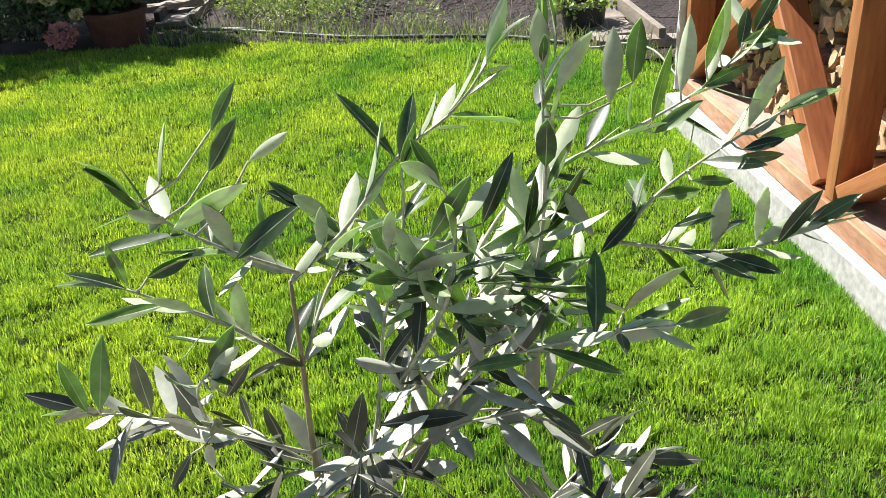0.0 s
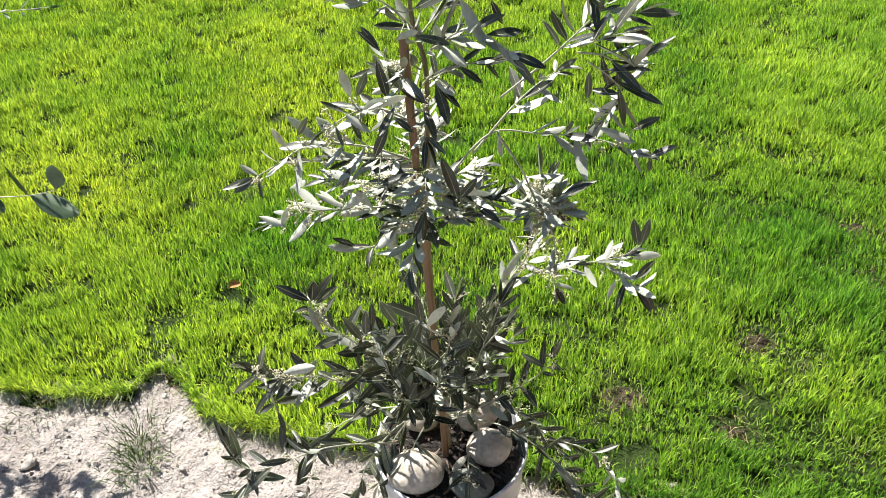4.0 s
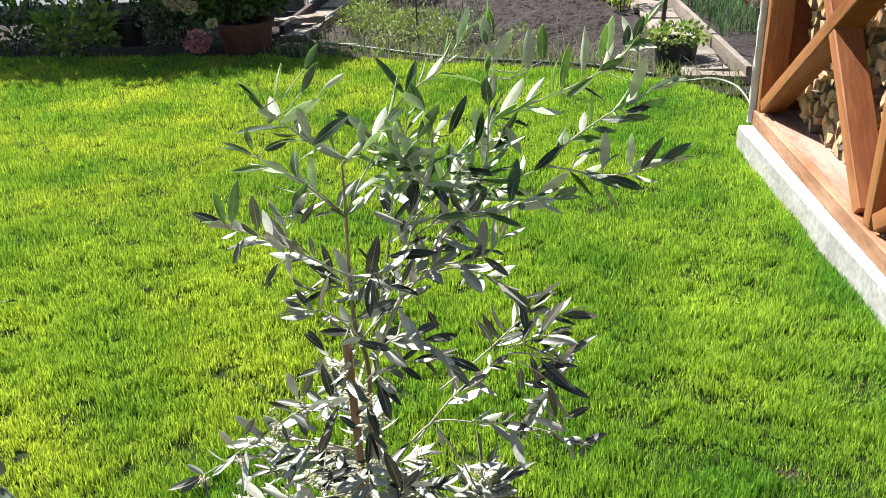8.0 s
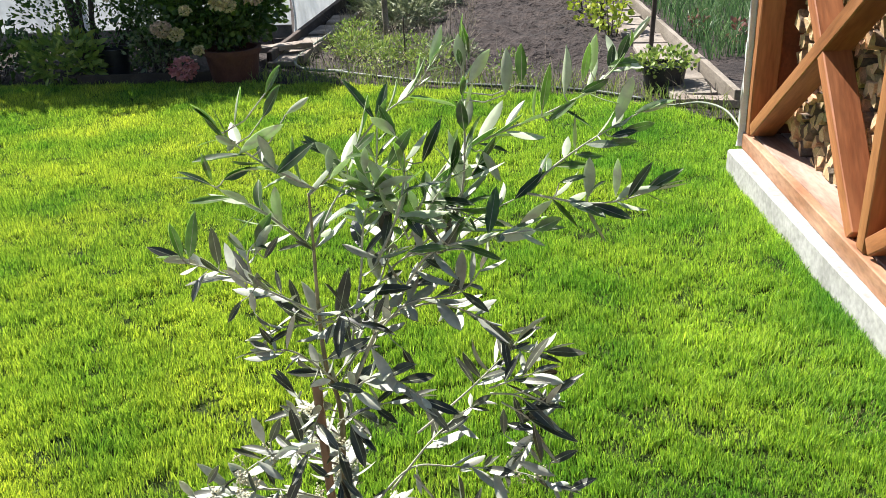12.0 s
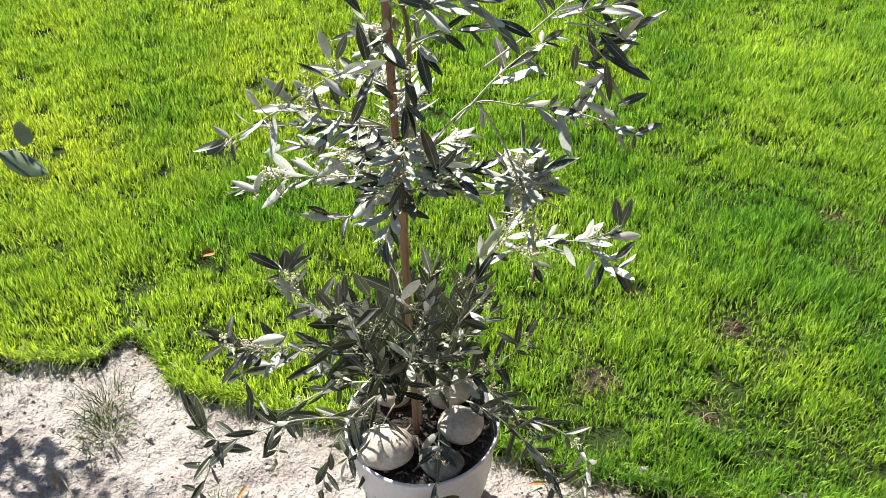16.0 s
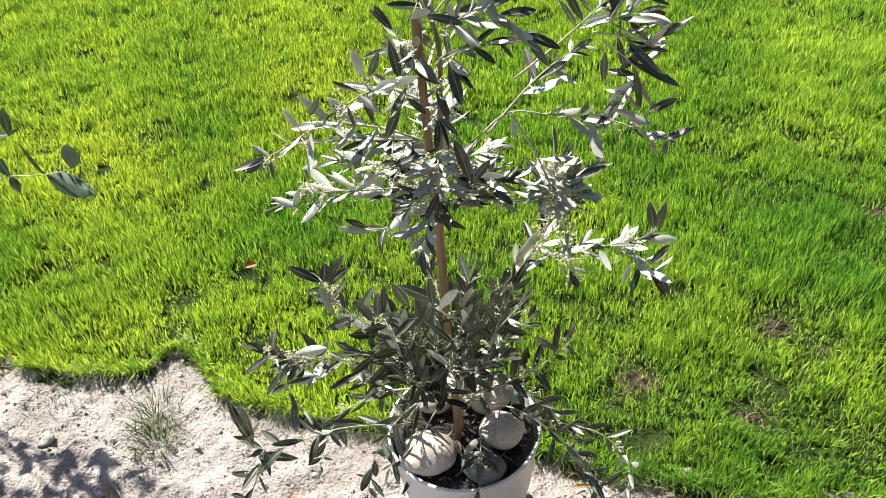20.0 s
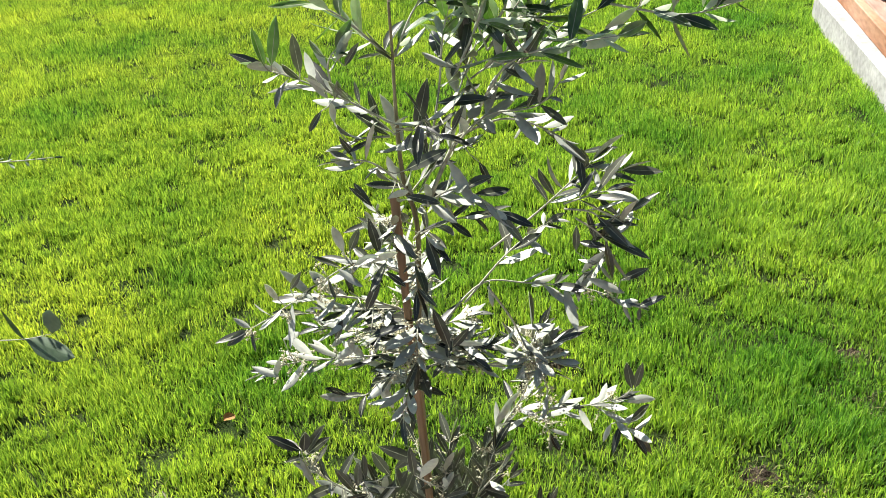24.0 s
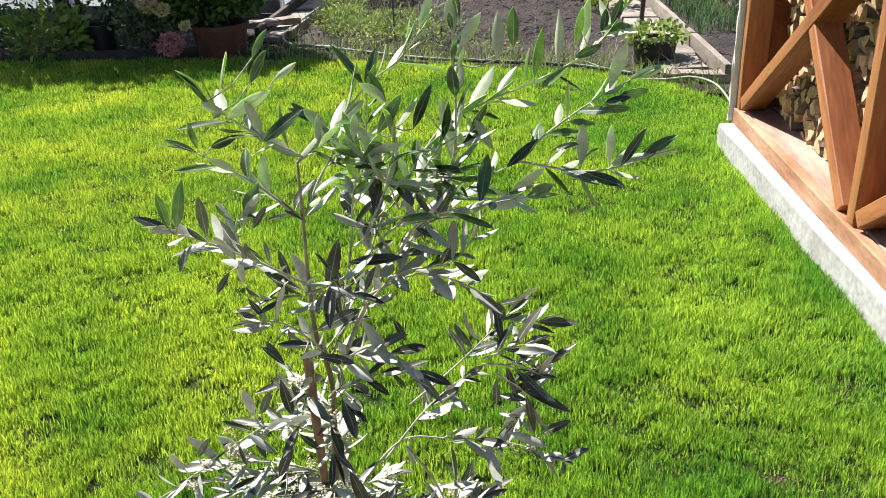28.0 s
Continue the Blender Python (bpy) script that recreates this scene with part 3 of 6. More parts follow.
def grow_tuft(name, cx, cy, n, spread, seed, long=0.06):
    rng = np.random.default_rng(seed)
    x, y = rng.normal(cx, spread, n), rng.normal(cy, spread * 1.3, n)
    out = np.arctan2(y - cy, x - cx) + rng.normal(0, 0.5, n)
    v = blades(rng, x, y, rng.uniform(0.4, 1.0, n) * long, rng.uniform(0.0014, 0.0026, n), np.clip(rng.normal(0.8, 0.25, n), 0.1, 1.12), out)
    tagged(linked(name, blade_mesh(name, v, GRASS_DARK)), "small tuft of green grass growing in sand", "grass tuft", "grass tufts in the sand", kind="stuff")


for k, (cx, cy, n, spread) in enumerate(((-0.83, 0.20, 170, 0.028), (-0.80, 0.13, 170, 0.026), (-0.50, -0.02, 60, 0.010), (0.155, 0.11, 60, 0.015), (-1.1, 0.26, 70, 0.03))):
    grow_tuft("grass_tuft", cx, cy, n, spread, 20 + k)


# ---- pot with its soil and stones ----
PX, PY, PH = -0.105, 0.05, 0.262
pot = empty_thing("plant_pot", (PX, PY, 0), "round white plastic plant pot standing on sand", "plant pot")
part("pot_body", lathe([(0, 0.0), (0.078, 0.0), (0.086, 0.005), (0.098, 0.03), (0.110, 0.07), (0.1195, 0.12), (0.1265, 0.18), (0.131, 0.246), (0.1345, 0.25), (0.1365, 0.256), (0.1355, PH), (0.1315, PH),
                        (0.1305, 0.25), (0.125, 0.225), (0.121, 0.2), (0, 0.2)], (PX, PY, 0), 64), POT, pot, smooth=True)
bm = bmesh.new()
bmesh.ops.create_circle(bm, cap_ends=False, segments=48, radius=0.1235)
bmesh.ops.contextual_create(bm, geom=bm.edges[:])
bmesh.ops.poke(bm, faces=bm.faces)
for _ in range(3):
    bmesh.ops.subdivide_edges(bm, edges=bm.edges[:], cuts=1, use_grid_fill=True)
for v in bm.verts:
    r = Vector((v.co.x, v.co.y)).length
    v.co.z = 0.246 + 0.010 * noise.fractal(v.co * 40, 0.8, 2.1, 4) * (1 if r < 0.118 else 0.2)
    v.co += Vector((PX, PY, 0))
part("potting_soil", bm, PEAT, pot, "dark crumbly potting soil")
chip_rng = random.Random(31)
chip_v, chip_f = [], []
for _ in range(130):
    a, r = chip_rng.uniform(0, 6.28), 0.117 * math.sqrt(chip_rng.random())
    c = Vector((PX + r * math.cos(a), PY + r * math.sin(a), 0.252))
    d = Vector((chip_rng.uniform(-1, 1), chip_rng.uniform(-1, 1), chip_rng.uniform(-0.4, 0.4))).normalized() * chip_rng.uniform(0.003, 0.008)
    tube([c - d, c + d * 0.1, c + d], 0.0022, 0.0012, 4, chip_v, chip_f)
linked("bark_mulch", raw_mesh("bark_mulch", chip_v, chip_f, [LOG_BARK]), pot, "small bark crumbs on the soil")["kind"] = "stuff"


def river_stone(place, size, seed, tilt, material=STONE, label="smooth pale river stone lying in the white pot"):
    ob = part("river_stone", lump((0, 0, 0), size, seed, 0.2, 0.9, 4, tilt), material, smooth=True)
    ob.location = place
    tagged(ob, label, "stone", "stones in the pot")


river_stone((-0.156, -0.022, 0.268), (0.050, 0.040, 0.037), 1, 0.2)
river_stone((-0.040, 0.040, 0.270), (0.040, 0.034, 0.032), 2, 0.5)
river_stone((-0.060, -0.030, 0.258), (0.038, 0.030, 0.024), 3, -0.3, STONE_DARK, "smooth dark grey-green river stone lying in the pot")
river_stone((-0.062, 0.118, 0.272), (0.042, 0.034, 0.030), 4, 0.9)
river_stone((-0.165, 0.10, 0.266), (0.034, 0.028, 0.026), 5, 0.1)

# ---- the olive tree ----
olive = empty_thing("olive_tree", (PX, PY, 0.226), "young olive tree with grey-green leaves and cream blossom", "tree")
LEAF_SHAPE = ((0.0, 0.05), (0.10, 0.36), (0.28, 0.85), (0.50, 1.0), (0.70, 0.90), (0.87, 0.54), (1.0, 0.04))


def leaf_geometry(length, width, bend, fold, twist=0.0):
    """A lance-shaped leaf along +x with a folded blade: the upper skin (slot 0) with its midrib (slot 2) and, 0.5 mm under it, the lower skin (slot 1)."""
    verts, faces, slots = [], [], []
    rib = 0.00045
    for under in (0, 1):
        base = len(verts)
        for s, w in LEAF_SHAPE:
            z = -bend * length * s * s
            a = twist * s
            half = w * width / 2
            r = rib * (1 - 0.8 * s)
            for y, zz in ((-half, half * fold), (-half * 0.62, half * fold * 0.42), (-min(r, half * 0.5), 0), (min(r, half * 0.5), 0), (half * 0.62, half * fold * 0.42), (half, half * fold)):
                verts.append((length * s, y * math.cos(a) - zz * math.sin(a), z + y * math.sin(a) + zz * math.cos(a) - under * 0.0005))
        for i in range(len(LEAF_SHAPE) - 1):
            for k in range(5):
                a, b = base + 6 * i + k, base + 6 * i + k + 1
                face = (a, b, b + 6, a + 6)
                faces.append(face if not under else face[::-1])
                slots.append(1 if under else 2 if k == 2 else 0)
    faces = [f[::-1] for f in faces]
    return verts, faces, slots


leaf_rng = random.Random(77)
LEAF_MESHES = []
for _ in range(16):
    v, f, s = leaf_geometry(leaf_rng.uniform(0.043, 0.062), leaf_rng.uniform(0.0112, 0.0150), leaf_rng.uniform(-0.18, 0.32), leaf_rng.uniform(0.08, 0.45), leaf_rng.uniform(-0.6, 0.6))
    LEAF_MESHES.append((v, f, s, raw_mesh("leaf", v, f, [LEAF_TOP, LEAF_UNDER, LEAF_RIB], s, True)))
twig_lines = []
flower_spots = []
all_leaves = []        # (matrix, shape) of every leaf


def put_leaf(place, way, normal, size, rng, wide=1.0):
    x = way.normalized()
    z = (normal - normal.dot(x) * x)
    z = z.normalized() if z.length > 1e-4 else x.orthogonal().normalized()
    m = Matrix((x, z.cross(x), z)).transposed().to_4x4() @ Matrix.Diagonal((size, size * wide, size, 1))
    m.translation = place
    all_leaves.append((m, rng.randrange(len(LEAF_MESHES))))


def twig(seed, *points, r=0.0017, step=0.016, first=0.0, trim=0.012, size=1.0, spread=0.98, bloom=0.0, tip=True, up=0.2, skip=0.1, flip=0.58, wide=1.0, face=(-0.35, -0.2, 0.3), loose=0.5, flat=0.7):
    """An olive shoot through the points, with opposite pairs of leaves that turn a quarter from node to node."""
    rng = random.Random(seed)
    line = smooth_line(points, 7)
    while trim > 0 and len(line) > 4:
        trim -= (line[-1] - line[-2]).length
        line.pop()
    twig_lines.append((line, r))
    run, turn, k = first, rng.uniform(0, 3.14), 0
    total = sum((b - a).length for a, b in zip(line, line[1:]))
    done = 0.0
    for a, b in zip(line, line[1:]):
        seg = (b - a).length
        while run <= done + seg:
            q = a.lerp(b, (run - done) / seg)
            d = (b - a).normalized()
            side = d.orthogonal().normalized()
            side.rotate(Matrix.Rotation(turn + k * math.pi / 2 + rng.uniform(-0.35, 0.35), 3, d))
            grown = size * (1.0 if run / total < 0.75 else 1.0 - 0.45 * (run / total - 0.75) / 0.25)
            for way in (side, -side):
                if rng.random() < skip:
                    continue
                lift = rng.uniform(0.35, 1.4) * spread
                aim = d * math.cos(lift) + way * math.sin(lift) + Vector((0, 0, up * rng.uniform(-0.2, 1.0)))
                aim.z *= flat
                n = d * 0.3 + Vector((0, 0, 0.9)) + Vector(face) + Vector((rng.uniform(-1, 1), rng.uniform(-1, 1), rng.uniform(-1, 1))) * loose
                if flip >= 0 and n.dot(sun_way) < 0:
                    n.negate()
                # flip: chance of a pale underside sunward, so colour makes the white glare
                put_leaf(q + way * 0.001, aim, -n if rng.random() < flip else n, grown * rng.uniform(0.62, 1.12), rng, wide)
            if bloom and rng.random() < bloom:
                flower_spots.append((q.copy(), d.copy(), rng.randrange(10 ** 6)))
            run += step * rng.uniform(0.8, 1.25)
            k += 1
        done += seg
    if tip:
        end, d = line[-1], (line[-1] - line[-2]).normalized()
        for _ in range(2):
            put_leaf(end, d + Vector((rng.uniform(-1, 1), rng.uniform(-1, 1), rng.uniform(-0.3, 0.8))) * 0.35, Vector((rng.uniform(-1, 1), rng.uniform(-1, 1), 0.8)), size * rng.uniform(0.6, 0.85), rng)



stalks = []
VIEWER = Vector((0.08, -0.87, 1.56))


def lone_leaf(base, tip, side):
    """A single leaf from its stalk to its tip; side 1 shows the dark upper face to the lawn's front, -1 the pale underside, 0 the edge."""
    a, b = Vector(base), Vector(tip)
    rng = random.Random(int(1000 * abs(a.x + 3 * a.z)))
    d = b - a
    front = (VIEWER - a).normalized()
    edge = d.normalized().cross(front)
    normal = front * side + edge * ((1 - abs(side)) + rng.uniform(-0.45, 0.45)) + Vector((0, 0, 0.3))
    near, gap = None, 1.0
    for line, r in twig_lines:
        for q in line:
            if (q - a).length < gap:
                near, gap = q, (q - a).length
    if gap > 0.09:
        return
    if gap > 0.008:
        stalks.append(([near.copy(), near.lerp(a, 0.5) + Vector((0, 0, -0.12 * gap)), a.copy()], 0.0009))
    size = max(0.45, d.length / 0.06)
    put_leaf(a, d, normal, size, rng, min(1.0, 1.05 / size))


def finish_crown(tree, single, skins=None):
    """Leaves: the highest ones are parts of their own, the rest one joined crown; then shoots and blossom."""
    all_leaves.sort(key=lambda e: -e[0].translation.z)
    twigs = []
    for line, r in twig_lines:
        tv, tf = tube(line, r, 0.0007, 6)
        twigs.append((linked("twig", raw_mesh("twig", tv, tf, [TWIG], smooth=True), tree), line))
    shapes = LEAF_MESHES
    if skins:
        shapes = [(v, f, s, raw_mesh("leaf", v, f, [*skins, LEAF_RIB], s, True)) for v, f, s, _ in LEAF_MESHES]
    for m, shape in all_leaves[:single]:
        bearer = min(twigs, key=lambda e: min((q - m.translation).length_squared for q in e[1]))[0]
        ob = linked("leaf", shapes[shape][3], bearer)
        ob.matrix_basis = m
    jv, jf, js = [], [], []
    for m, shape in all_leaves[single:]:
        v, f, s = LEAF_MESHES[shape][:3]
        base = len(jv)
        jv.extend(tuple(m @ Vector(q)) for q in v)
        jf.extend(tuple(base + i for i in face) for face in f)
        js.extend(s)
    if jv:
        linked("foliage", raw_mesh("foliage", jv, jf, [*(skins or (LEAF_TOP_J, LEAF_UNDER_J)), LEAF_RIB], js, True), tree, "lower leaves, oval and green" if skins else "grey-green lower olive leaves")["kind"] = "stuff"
    bud_v, bud_f = [], []
    for q, d, seed in flower_spots:
        rng = random.Random(seed)
        for _ in range(rng.randrange(2, 4)):
            stem = (d.orthogonal() * rng.uniform(-1, 1) + d.cross(d.orthogonal()) * rng.uniform(-1, 1) + d * rng.uniform(0, 0.8) + Vector((0, 0, 0.3))).normalized() * rng.uniform(0.012, 0.026)
            tube([q, q + stem * 0.5, q + stem], 0.0006, 0.0004, 3, bud_v, bud_f)
            for _ in range(rng.randrange(9, 16)):
                c = q + stem * rng.uniform(0.4, 1.05) + Vector((rng.uniform(-1, 1), rng.uniform(-1, 1), rng.uniform(-1, 1))) * 0.005
                r = rng.uniform(0.0010, 0.0023)
                base = len(bud_v)
                bud_v.extend(tuple(c + Vector(o) * r) for o in ((1, 0, 0), (-1, 0, 0), (0, 1, 0), (0, -1, 0), (0, 0, 1), (0, 0, -1)))
                bud_f.extend(tuple(base + i for i in t) for t in ((0, 2, 4), (2, 1, 4), (1, 3, 4), (3, 0, 4), (2, 0, 5), (1, 2, 5), (3, 1, 5), (0, 3, 5)))
    if bud_v:
        linked("blossom", raw_mesh("blossom", bud_v, bud_f, [BLOSSOM], smooth=True), tree, "sprays of tiny cream olive blossom")["kind"] = "stuff"
    for some in (all_leaves, twig_lines, flower_spots):
        some.clear()


twig(2, (-0.089, 0.06, 1.021), (-0.058, 0.08, 1.088), (-0.019, 0.08, 1.148), (0.031, 0.08, 1.205), (0.078, 0.1, 1.235), (0.129, 0.12, 1.254), r=0.0032, step=0.024, first=0.05, skip=0.3)
twig(3, (0.129, 0.12, 1.254), (0.197, 0.11, 1.244), (0.242, 0.1, 1.252), (0.295, 0.1, 1.272), trim=0.02, first=0.03, step=0.017, skip=0.3)
twig(4, (0.129, 0.12, 1.256), (0.167, 0.14, 1.284), (0.219, 0.14, 1.32), (0.274, 0.14, 1.35), first=0.02, step=0.015, skip=0.3)
twig(5, (-0.006, 0.08, 1.235), (0.042, 0.1, 1.302), (0.094, 0.12, 1.326), (0.147, 0.13, 1.344), (0.199, 0.14, 1.368), (0.232, 0.15, 1.397), (0.253, 0.15, 1.431), skip=0.3)
twig(6, (0.031, 0.08, 1.205), (0.054, 0.06, 1.268), (0.061, 0.05, 1.336), (0.06, 0.05, 1.392), (0.06, 0.05, 1.445), skip=0.3)
twig(7, (-0.112, 0.05, 1.283), (-0.074, 0.06, 1.313), (-0.033, 0.06, 1.362), (0.006, 0.06, 1.391), (0.035, 0.06, 1.429), skip=0.3)
twig(8, (-0.106, 0.05, 1.29), (-0.145, 0.03, 1.322), (-0.172, 0.02, 1.347), (-0.197, 0.01, 1.379), skip=0.3)
twig(9, (-0.113, 0.05, 1.216), (-0.155, 0.03, 1.268), (-0.189, 0.02, 1.295), (-0.219, 0.01, 1.319), skip=0.3)
twig(10, (-0.118, 0.05, 1.137), (-0.173, 0.03, 1.18), (-0.224, 0.02, 1.209), (-0.269, 0.0, 1.232), first=0.06, trim=0.03, step=0.014, skip=0.3)
twig(11, (-0.18, 0.03, 1.18), (-0.18, 0.02, 1.225), (-0.155, 0.01, 1.255), skip=0.3)
twig(12, (-0.081, 0.05, 1.09), (-0.063, 0.05, 1.179), (-0.052, 0.04, 1.253), (-0.034, 0.04, 1.318), (-0.03, 0.05, 1.377), skip=0.3)
twig(13, (-0.046, 0.05, 1.193), (-0.011, 0.02, 1.273), (-0.001, 0.02, 1.336), (-0.016, 0.02, 1.367), skip=0.3)
twig(14, (-0.017, 0.06, 1.158), (0.023, 0.02, 1.225), (0.091, 0.0, 1.251), (0.146, -0.02, 1.267), skip=0.3)
twig(15, (-0.055, 0.06, 1.099), (-0.01, 0.05, 1.148), (0.05, 0.05, 1.161), (0.084, 0.04, 1.207), skip=0.3)
twig(16, (-0.053, 0.06, 1.114), (0.012, 0.1, 1.122), (0.08, 0.12, 1.085), (0.122, 0.12, 1.043), (0.163, 0.1, 1.054), first=0.10, step=0.013, skip=0.3)
twig(17, (-0.125, 0.05, 1.122), (-0.161, 0.03, 1.127), (-0.18, 0.02, 1.111), skip=0.3)
twig(18, (-0.105, 0.06, 1.037), (-0.144, 0.03, 1.096), (-0.181, 0.0, 1.115), skip=0.3)
twig(19, (-0.096, 0.06, 1.021), (-0.041, 0.03, 1.062), (0.026, 0.0, 1.034), skip=0.3)
twig(20, (-0.111, 0.05, 1.22), (-0.095, 0.07, 1.256), (-0.074, 0.09, 1.296), (-0.106, 0.1, 1.321), skip=0.3)
twig(21, (-0.101, 0.06, 0.789), (-0.067, 0.06, 0.854), (-0.023, 0.08, 0.892), (0.032, 0.09, 0.886), (0.115, 0.08, 0.885), (0.179, 0.06, 0.872), first=0.19, bloom=0.1, step=0.013, skip=0.3)
twig(22, (-0.049, 0.07, 0.865), (0.002, 0.09, 0.925), (0.041, 0.1, 0.96), (0.068, 0.1, 0.979), first=0.07, step=0.013, skip=0.3)
twig(23, (-0.013, 0.09, 0.939), (0.048, 0.1, 0.991), (0.1, 0.11, 1.042), (0.126, 0.12, 1.068), first=0.10, step=0.013, skip=0.3)
twig(24, (-0.113, 0.06, 0.789), (-0.19, 0.03, 0.797), (-0.271, 0.01, 0.802), (-0.326, 0.0, 0.789), first=0.05, bloom=0.6, step=0.013, skip=0.3)
twig(25, (-0.12, 0.06, 0.853), (-0.185, 0.03, 0.897), (-0.249, 0.0, 0.916), (-0.29, -0.02, 0.899), (-0.329, -0.03, 0.879), first=0.07, bloom=0.4, step=0.014, skip=0.3)
twig(26, (-0.115, 0.06, 0.913), (-0.178, 0.03, 0.954), (-0.247, 0.0, 0.924), first=0.05, bloom=0.4, step=0.013, skip=0.3)
twig(27, (-0.156, 0.05, 0.775), (-0.187, 0.02, 0.738), (-0.221, 0.0, 0.753), bloom=0.4, step=0.014, skip=0.3)
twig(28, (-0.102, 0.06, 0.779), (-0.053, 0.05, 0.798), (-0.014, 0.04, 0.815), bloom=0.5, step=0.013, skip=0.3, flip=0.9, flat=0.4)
twig(29, (-0.086, 0.06, 0.345), (-0.052, 0.1, 0.447), (-0.015, 0.13, 0.562), (0.024, 0.15, 0.629), (0.044, 0.15, 0.717), (0.059, 0.15, 0.767), first=0.24, bloom=0.7, step=0.012, r=0.0026, skip=0.3)
twig(30, (-0.002, 0.13, 0.58), (0.064, 0.14, 0.61), (0.132, 0.14, 0.624), (0.182, 0.14, 0.643), first=0.07, bloom=0.5, step=0.015, skip=0.3)
twig(31, (0.132, 0.14, 0.624), (0.178, 0.14, 0.586), (0.217, 0.14, 0.546), bloom=0.3, step=0.014, skip=0.3)
twig(32, (-0.141, 0.05, 0.382), (-0.215, 0.0, 0.541), (-0.273, -0.03, 0.639), (-0.282, -0.03, 0.704), first=0.08, bloom=0.5, step=0.013, skip=0.3, flip=0.1, face=(0.3, -0.7, 0.2))
twig(33, (-0.195, 0.03, 0.342), (-0.26, -0.05, 0.528), (-0.323, -0.12, 0.602), (-0.351, -0.16, 0.678), trim=0.03, first=0.06, bloom=0.4, step=0.014, skip=0.3, flip=0.1, face=(0.3, -0.7, 0.2))
twig(34, (-0.334, -0.12, 0.589), (-0.334, -0.1, 0.489), (-0.308, -0.1, 0.436), bloom=0.25, step=0.022, size=0.9, skip=0.25, flip=0.1, face=(0.3, -0.7, 0.2))
twig(35, (-0.199, 0.02, 0.292), (-0.282, -0.08, 0.398), (-0.396, -0.12, 0.381), (-0.432, -0.12, 0.464), first=0.06, bloom=0.25, step=0.03, size=0.9, skip=0.25, flip=0.1, face=(0.3, -0.7, 0.2))
twig(36, (-0.396, -0.12, 0.381), (-0.428, -0.14, 0.296), (-0.484, -0.16, 0.199), bloom=0.15, step=0.032, size=0.9, skip=0.25, flip=0.1, face=(0.3, -0.7, 0.2))
twig(37, (-0.032, 0.05, 0.301), (0.056, 0.05, 0.293), (0.135, 0.05, 0.269), (0.189, 0.05, 0.192), (0.191, 0.05, 0.103), first=0.05, bloom=0.2, step=0.028, size=0.9, skip=0.25, flip=0.1, face=(0.3, -0.7, 0.2))
twig(38, (-0.067, 0.0, 0.299), (-0.06, -0.09, 0.265), (-0.053, -0.1, 0.16), bloom=0.3, step=0.018, skip=0.3, flip=0.1, face=(0.3, -0.7, 0.2))
twig(39, (-0.13, 0.0, 0.384), (-0.096, -0.04, 0.542), (-0.073, -0.05, 0.648), bloom=0.25, step=0.015, skip=0.3, flip=0.1, face=(0.3, -0.7, 0.2))
twig(40, (-0.149, 0.0, 0.383), (-0.171, -0.05, 0.547), (-0.189, -0.06, 0.662), bloom=0.25, step=0.015, skip=0.3, flip=0.1, face=(0.3, -0.7, 0.2))
twig(41, (-0.101, 0.05, 0.326), (-0.018, 0.02, 0.427), (0.044, 0.02, 0.486), (0.077, 0.02, 0.545), bloom=0.4, first=0.05, step=0.015, skip=0.3, flip=0.1, face=(0.3, -0.7, 0.2))
twig(42, (-0.12, 0.1, 0.263), (-0.081, 0.15, 0.333), (-0.031, 0.18, 0.364), (0.009, 0.18, 0.424), bloom=0.25, step=0.015, skip=0.3, flip=0.1, face=(0.3, -0.7, 0.2))
twig(601, (0.082, 0.05, 1.025), (0.115, 0.058, 1.016), (0.144, 0.066, 0.988), (0.156, 0.074, 1.003), (0.172, 0.082, 1.007), r=0.0013, first=0.03, step=0.013, trim=0.01, size=1.0)
twig(602, (0.096, 0.05, 1.012), (0.124, 0.058, 0.987), (0.137, 0.066, 0.961), (0.121, 0.074, 0.92), r=0.0013, first=0.02, step=0.013, trim=0.0, size=1.05)
twig(603, (0.081, 0.05, 1.032), (0.106, 0.058, 1.037), (0.131, 0.066, 1.041), (0.152, 0.074, 1.035), r=0.0012, first=0.02, step=0.014, trim=0.01)
twig(604, (-0.012, 0.02, 0.927), (0.017, 0.028, 0.871), (0.037, 0.036, 0.814), (0.053, 0.044, 0.792), r=0.0018, first=0.08, step=0.016, trim=0.0, flip=0.9, skip=0.4)
# nearly all pale sides sunward: this cluster's brightness is put into leaf facing
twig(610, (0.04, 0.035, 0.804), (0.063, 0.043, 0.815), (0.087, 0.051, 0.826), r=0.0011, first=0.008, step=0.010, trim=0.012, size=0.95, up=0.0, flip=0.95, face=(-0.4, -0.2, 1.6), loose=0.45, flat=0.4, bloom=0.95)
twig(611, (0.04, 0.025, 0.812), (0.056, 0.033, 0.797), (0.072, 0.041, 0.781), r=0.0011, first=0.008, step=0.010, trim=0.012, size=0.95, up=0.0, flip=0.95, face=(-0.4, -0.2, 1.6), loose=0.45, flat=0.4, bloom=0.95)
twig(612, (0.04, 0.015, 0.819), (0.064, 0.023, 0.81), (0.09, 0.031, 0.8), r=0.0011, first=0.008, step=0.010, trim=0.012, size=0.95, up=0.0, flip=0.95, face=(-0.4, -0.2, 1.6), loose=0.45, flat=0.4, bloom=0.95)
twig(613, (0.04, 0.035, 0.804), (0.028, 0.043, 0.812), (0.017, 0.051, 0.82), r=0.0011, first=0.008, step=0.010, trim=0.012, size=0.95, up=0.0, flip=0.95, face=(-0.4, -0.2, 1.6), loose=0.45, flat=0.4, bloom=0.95)
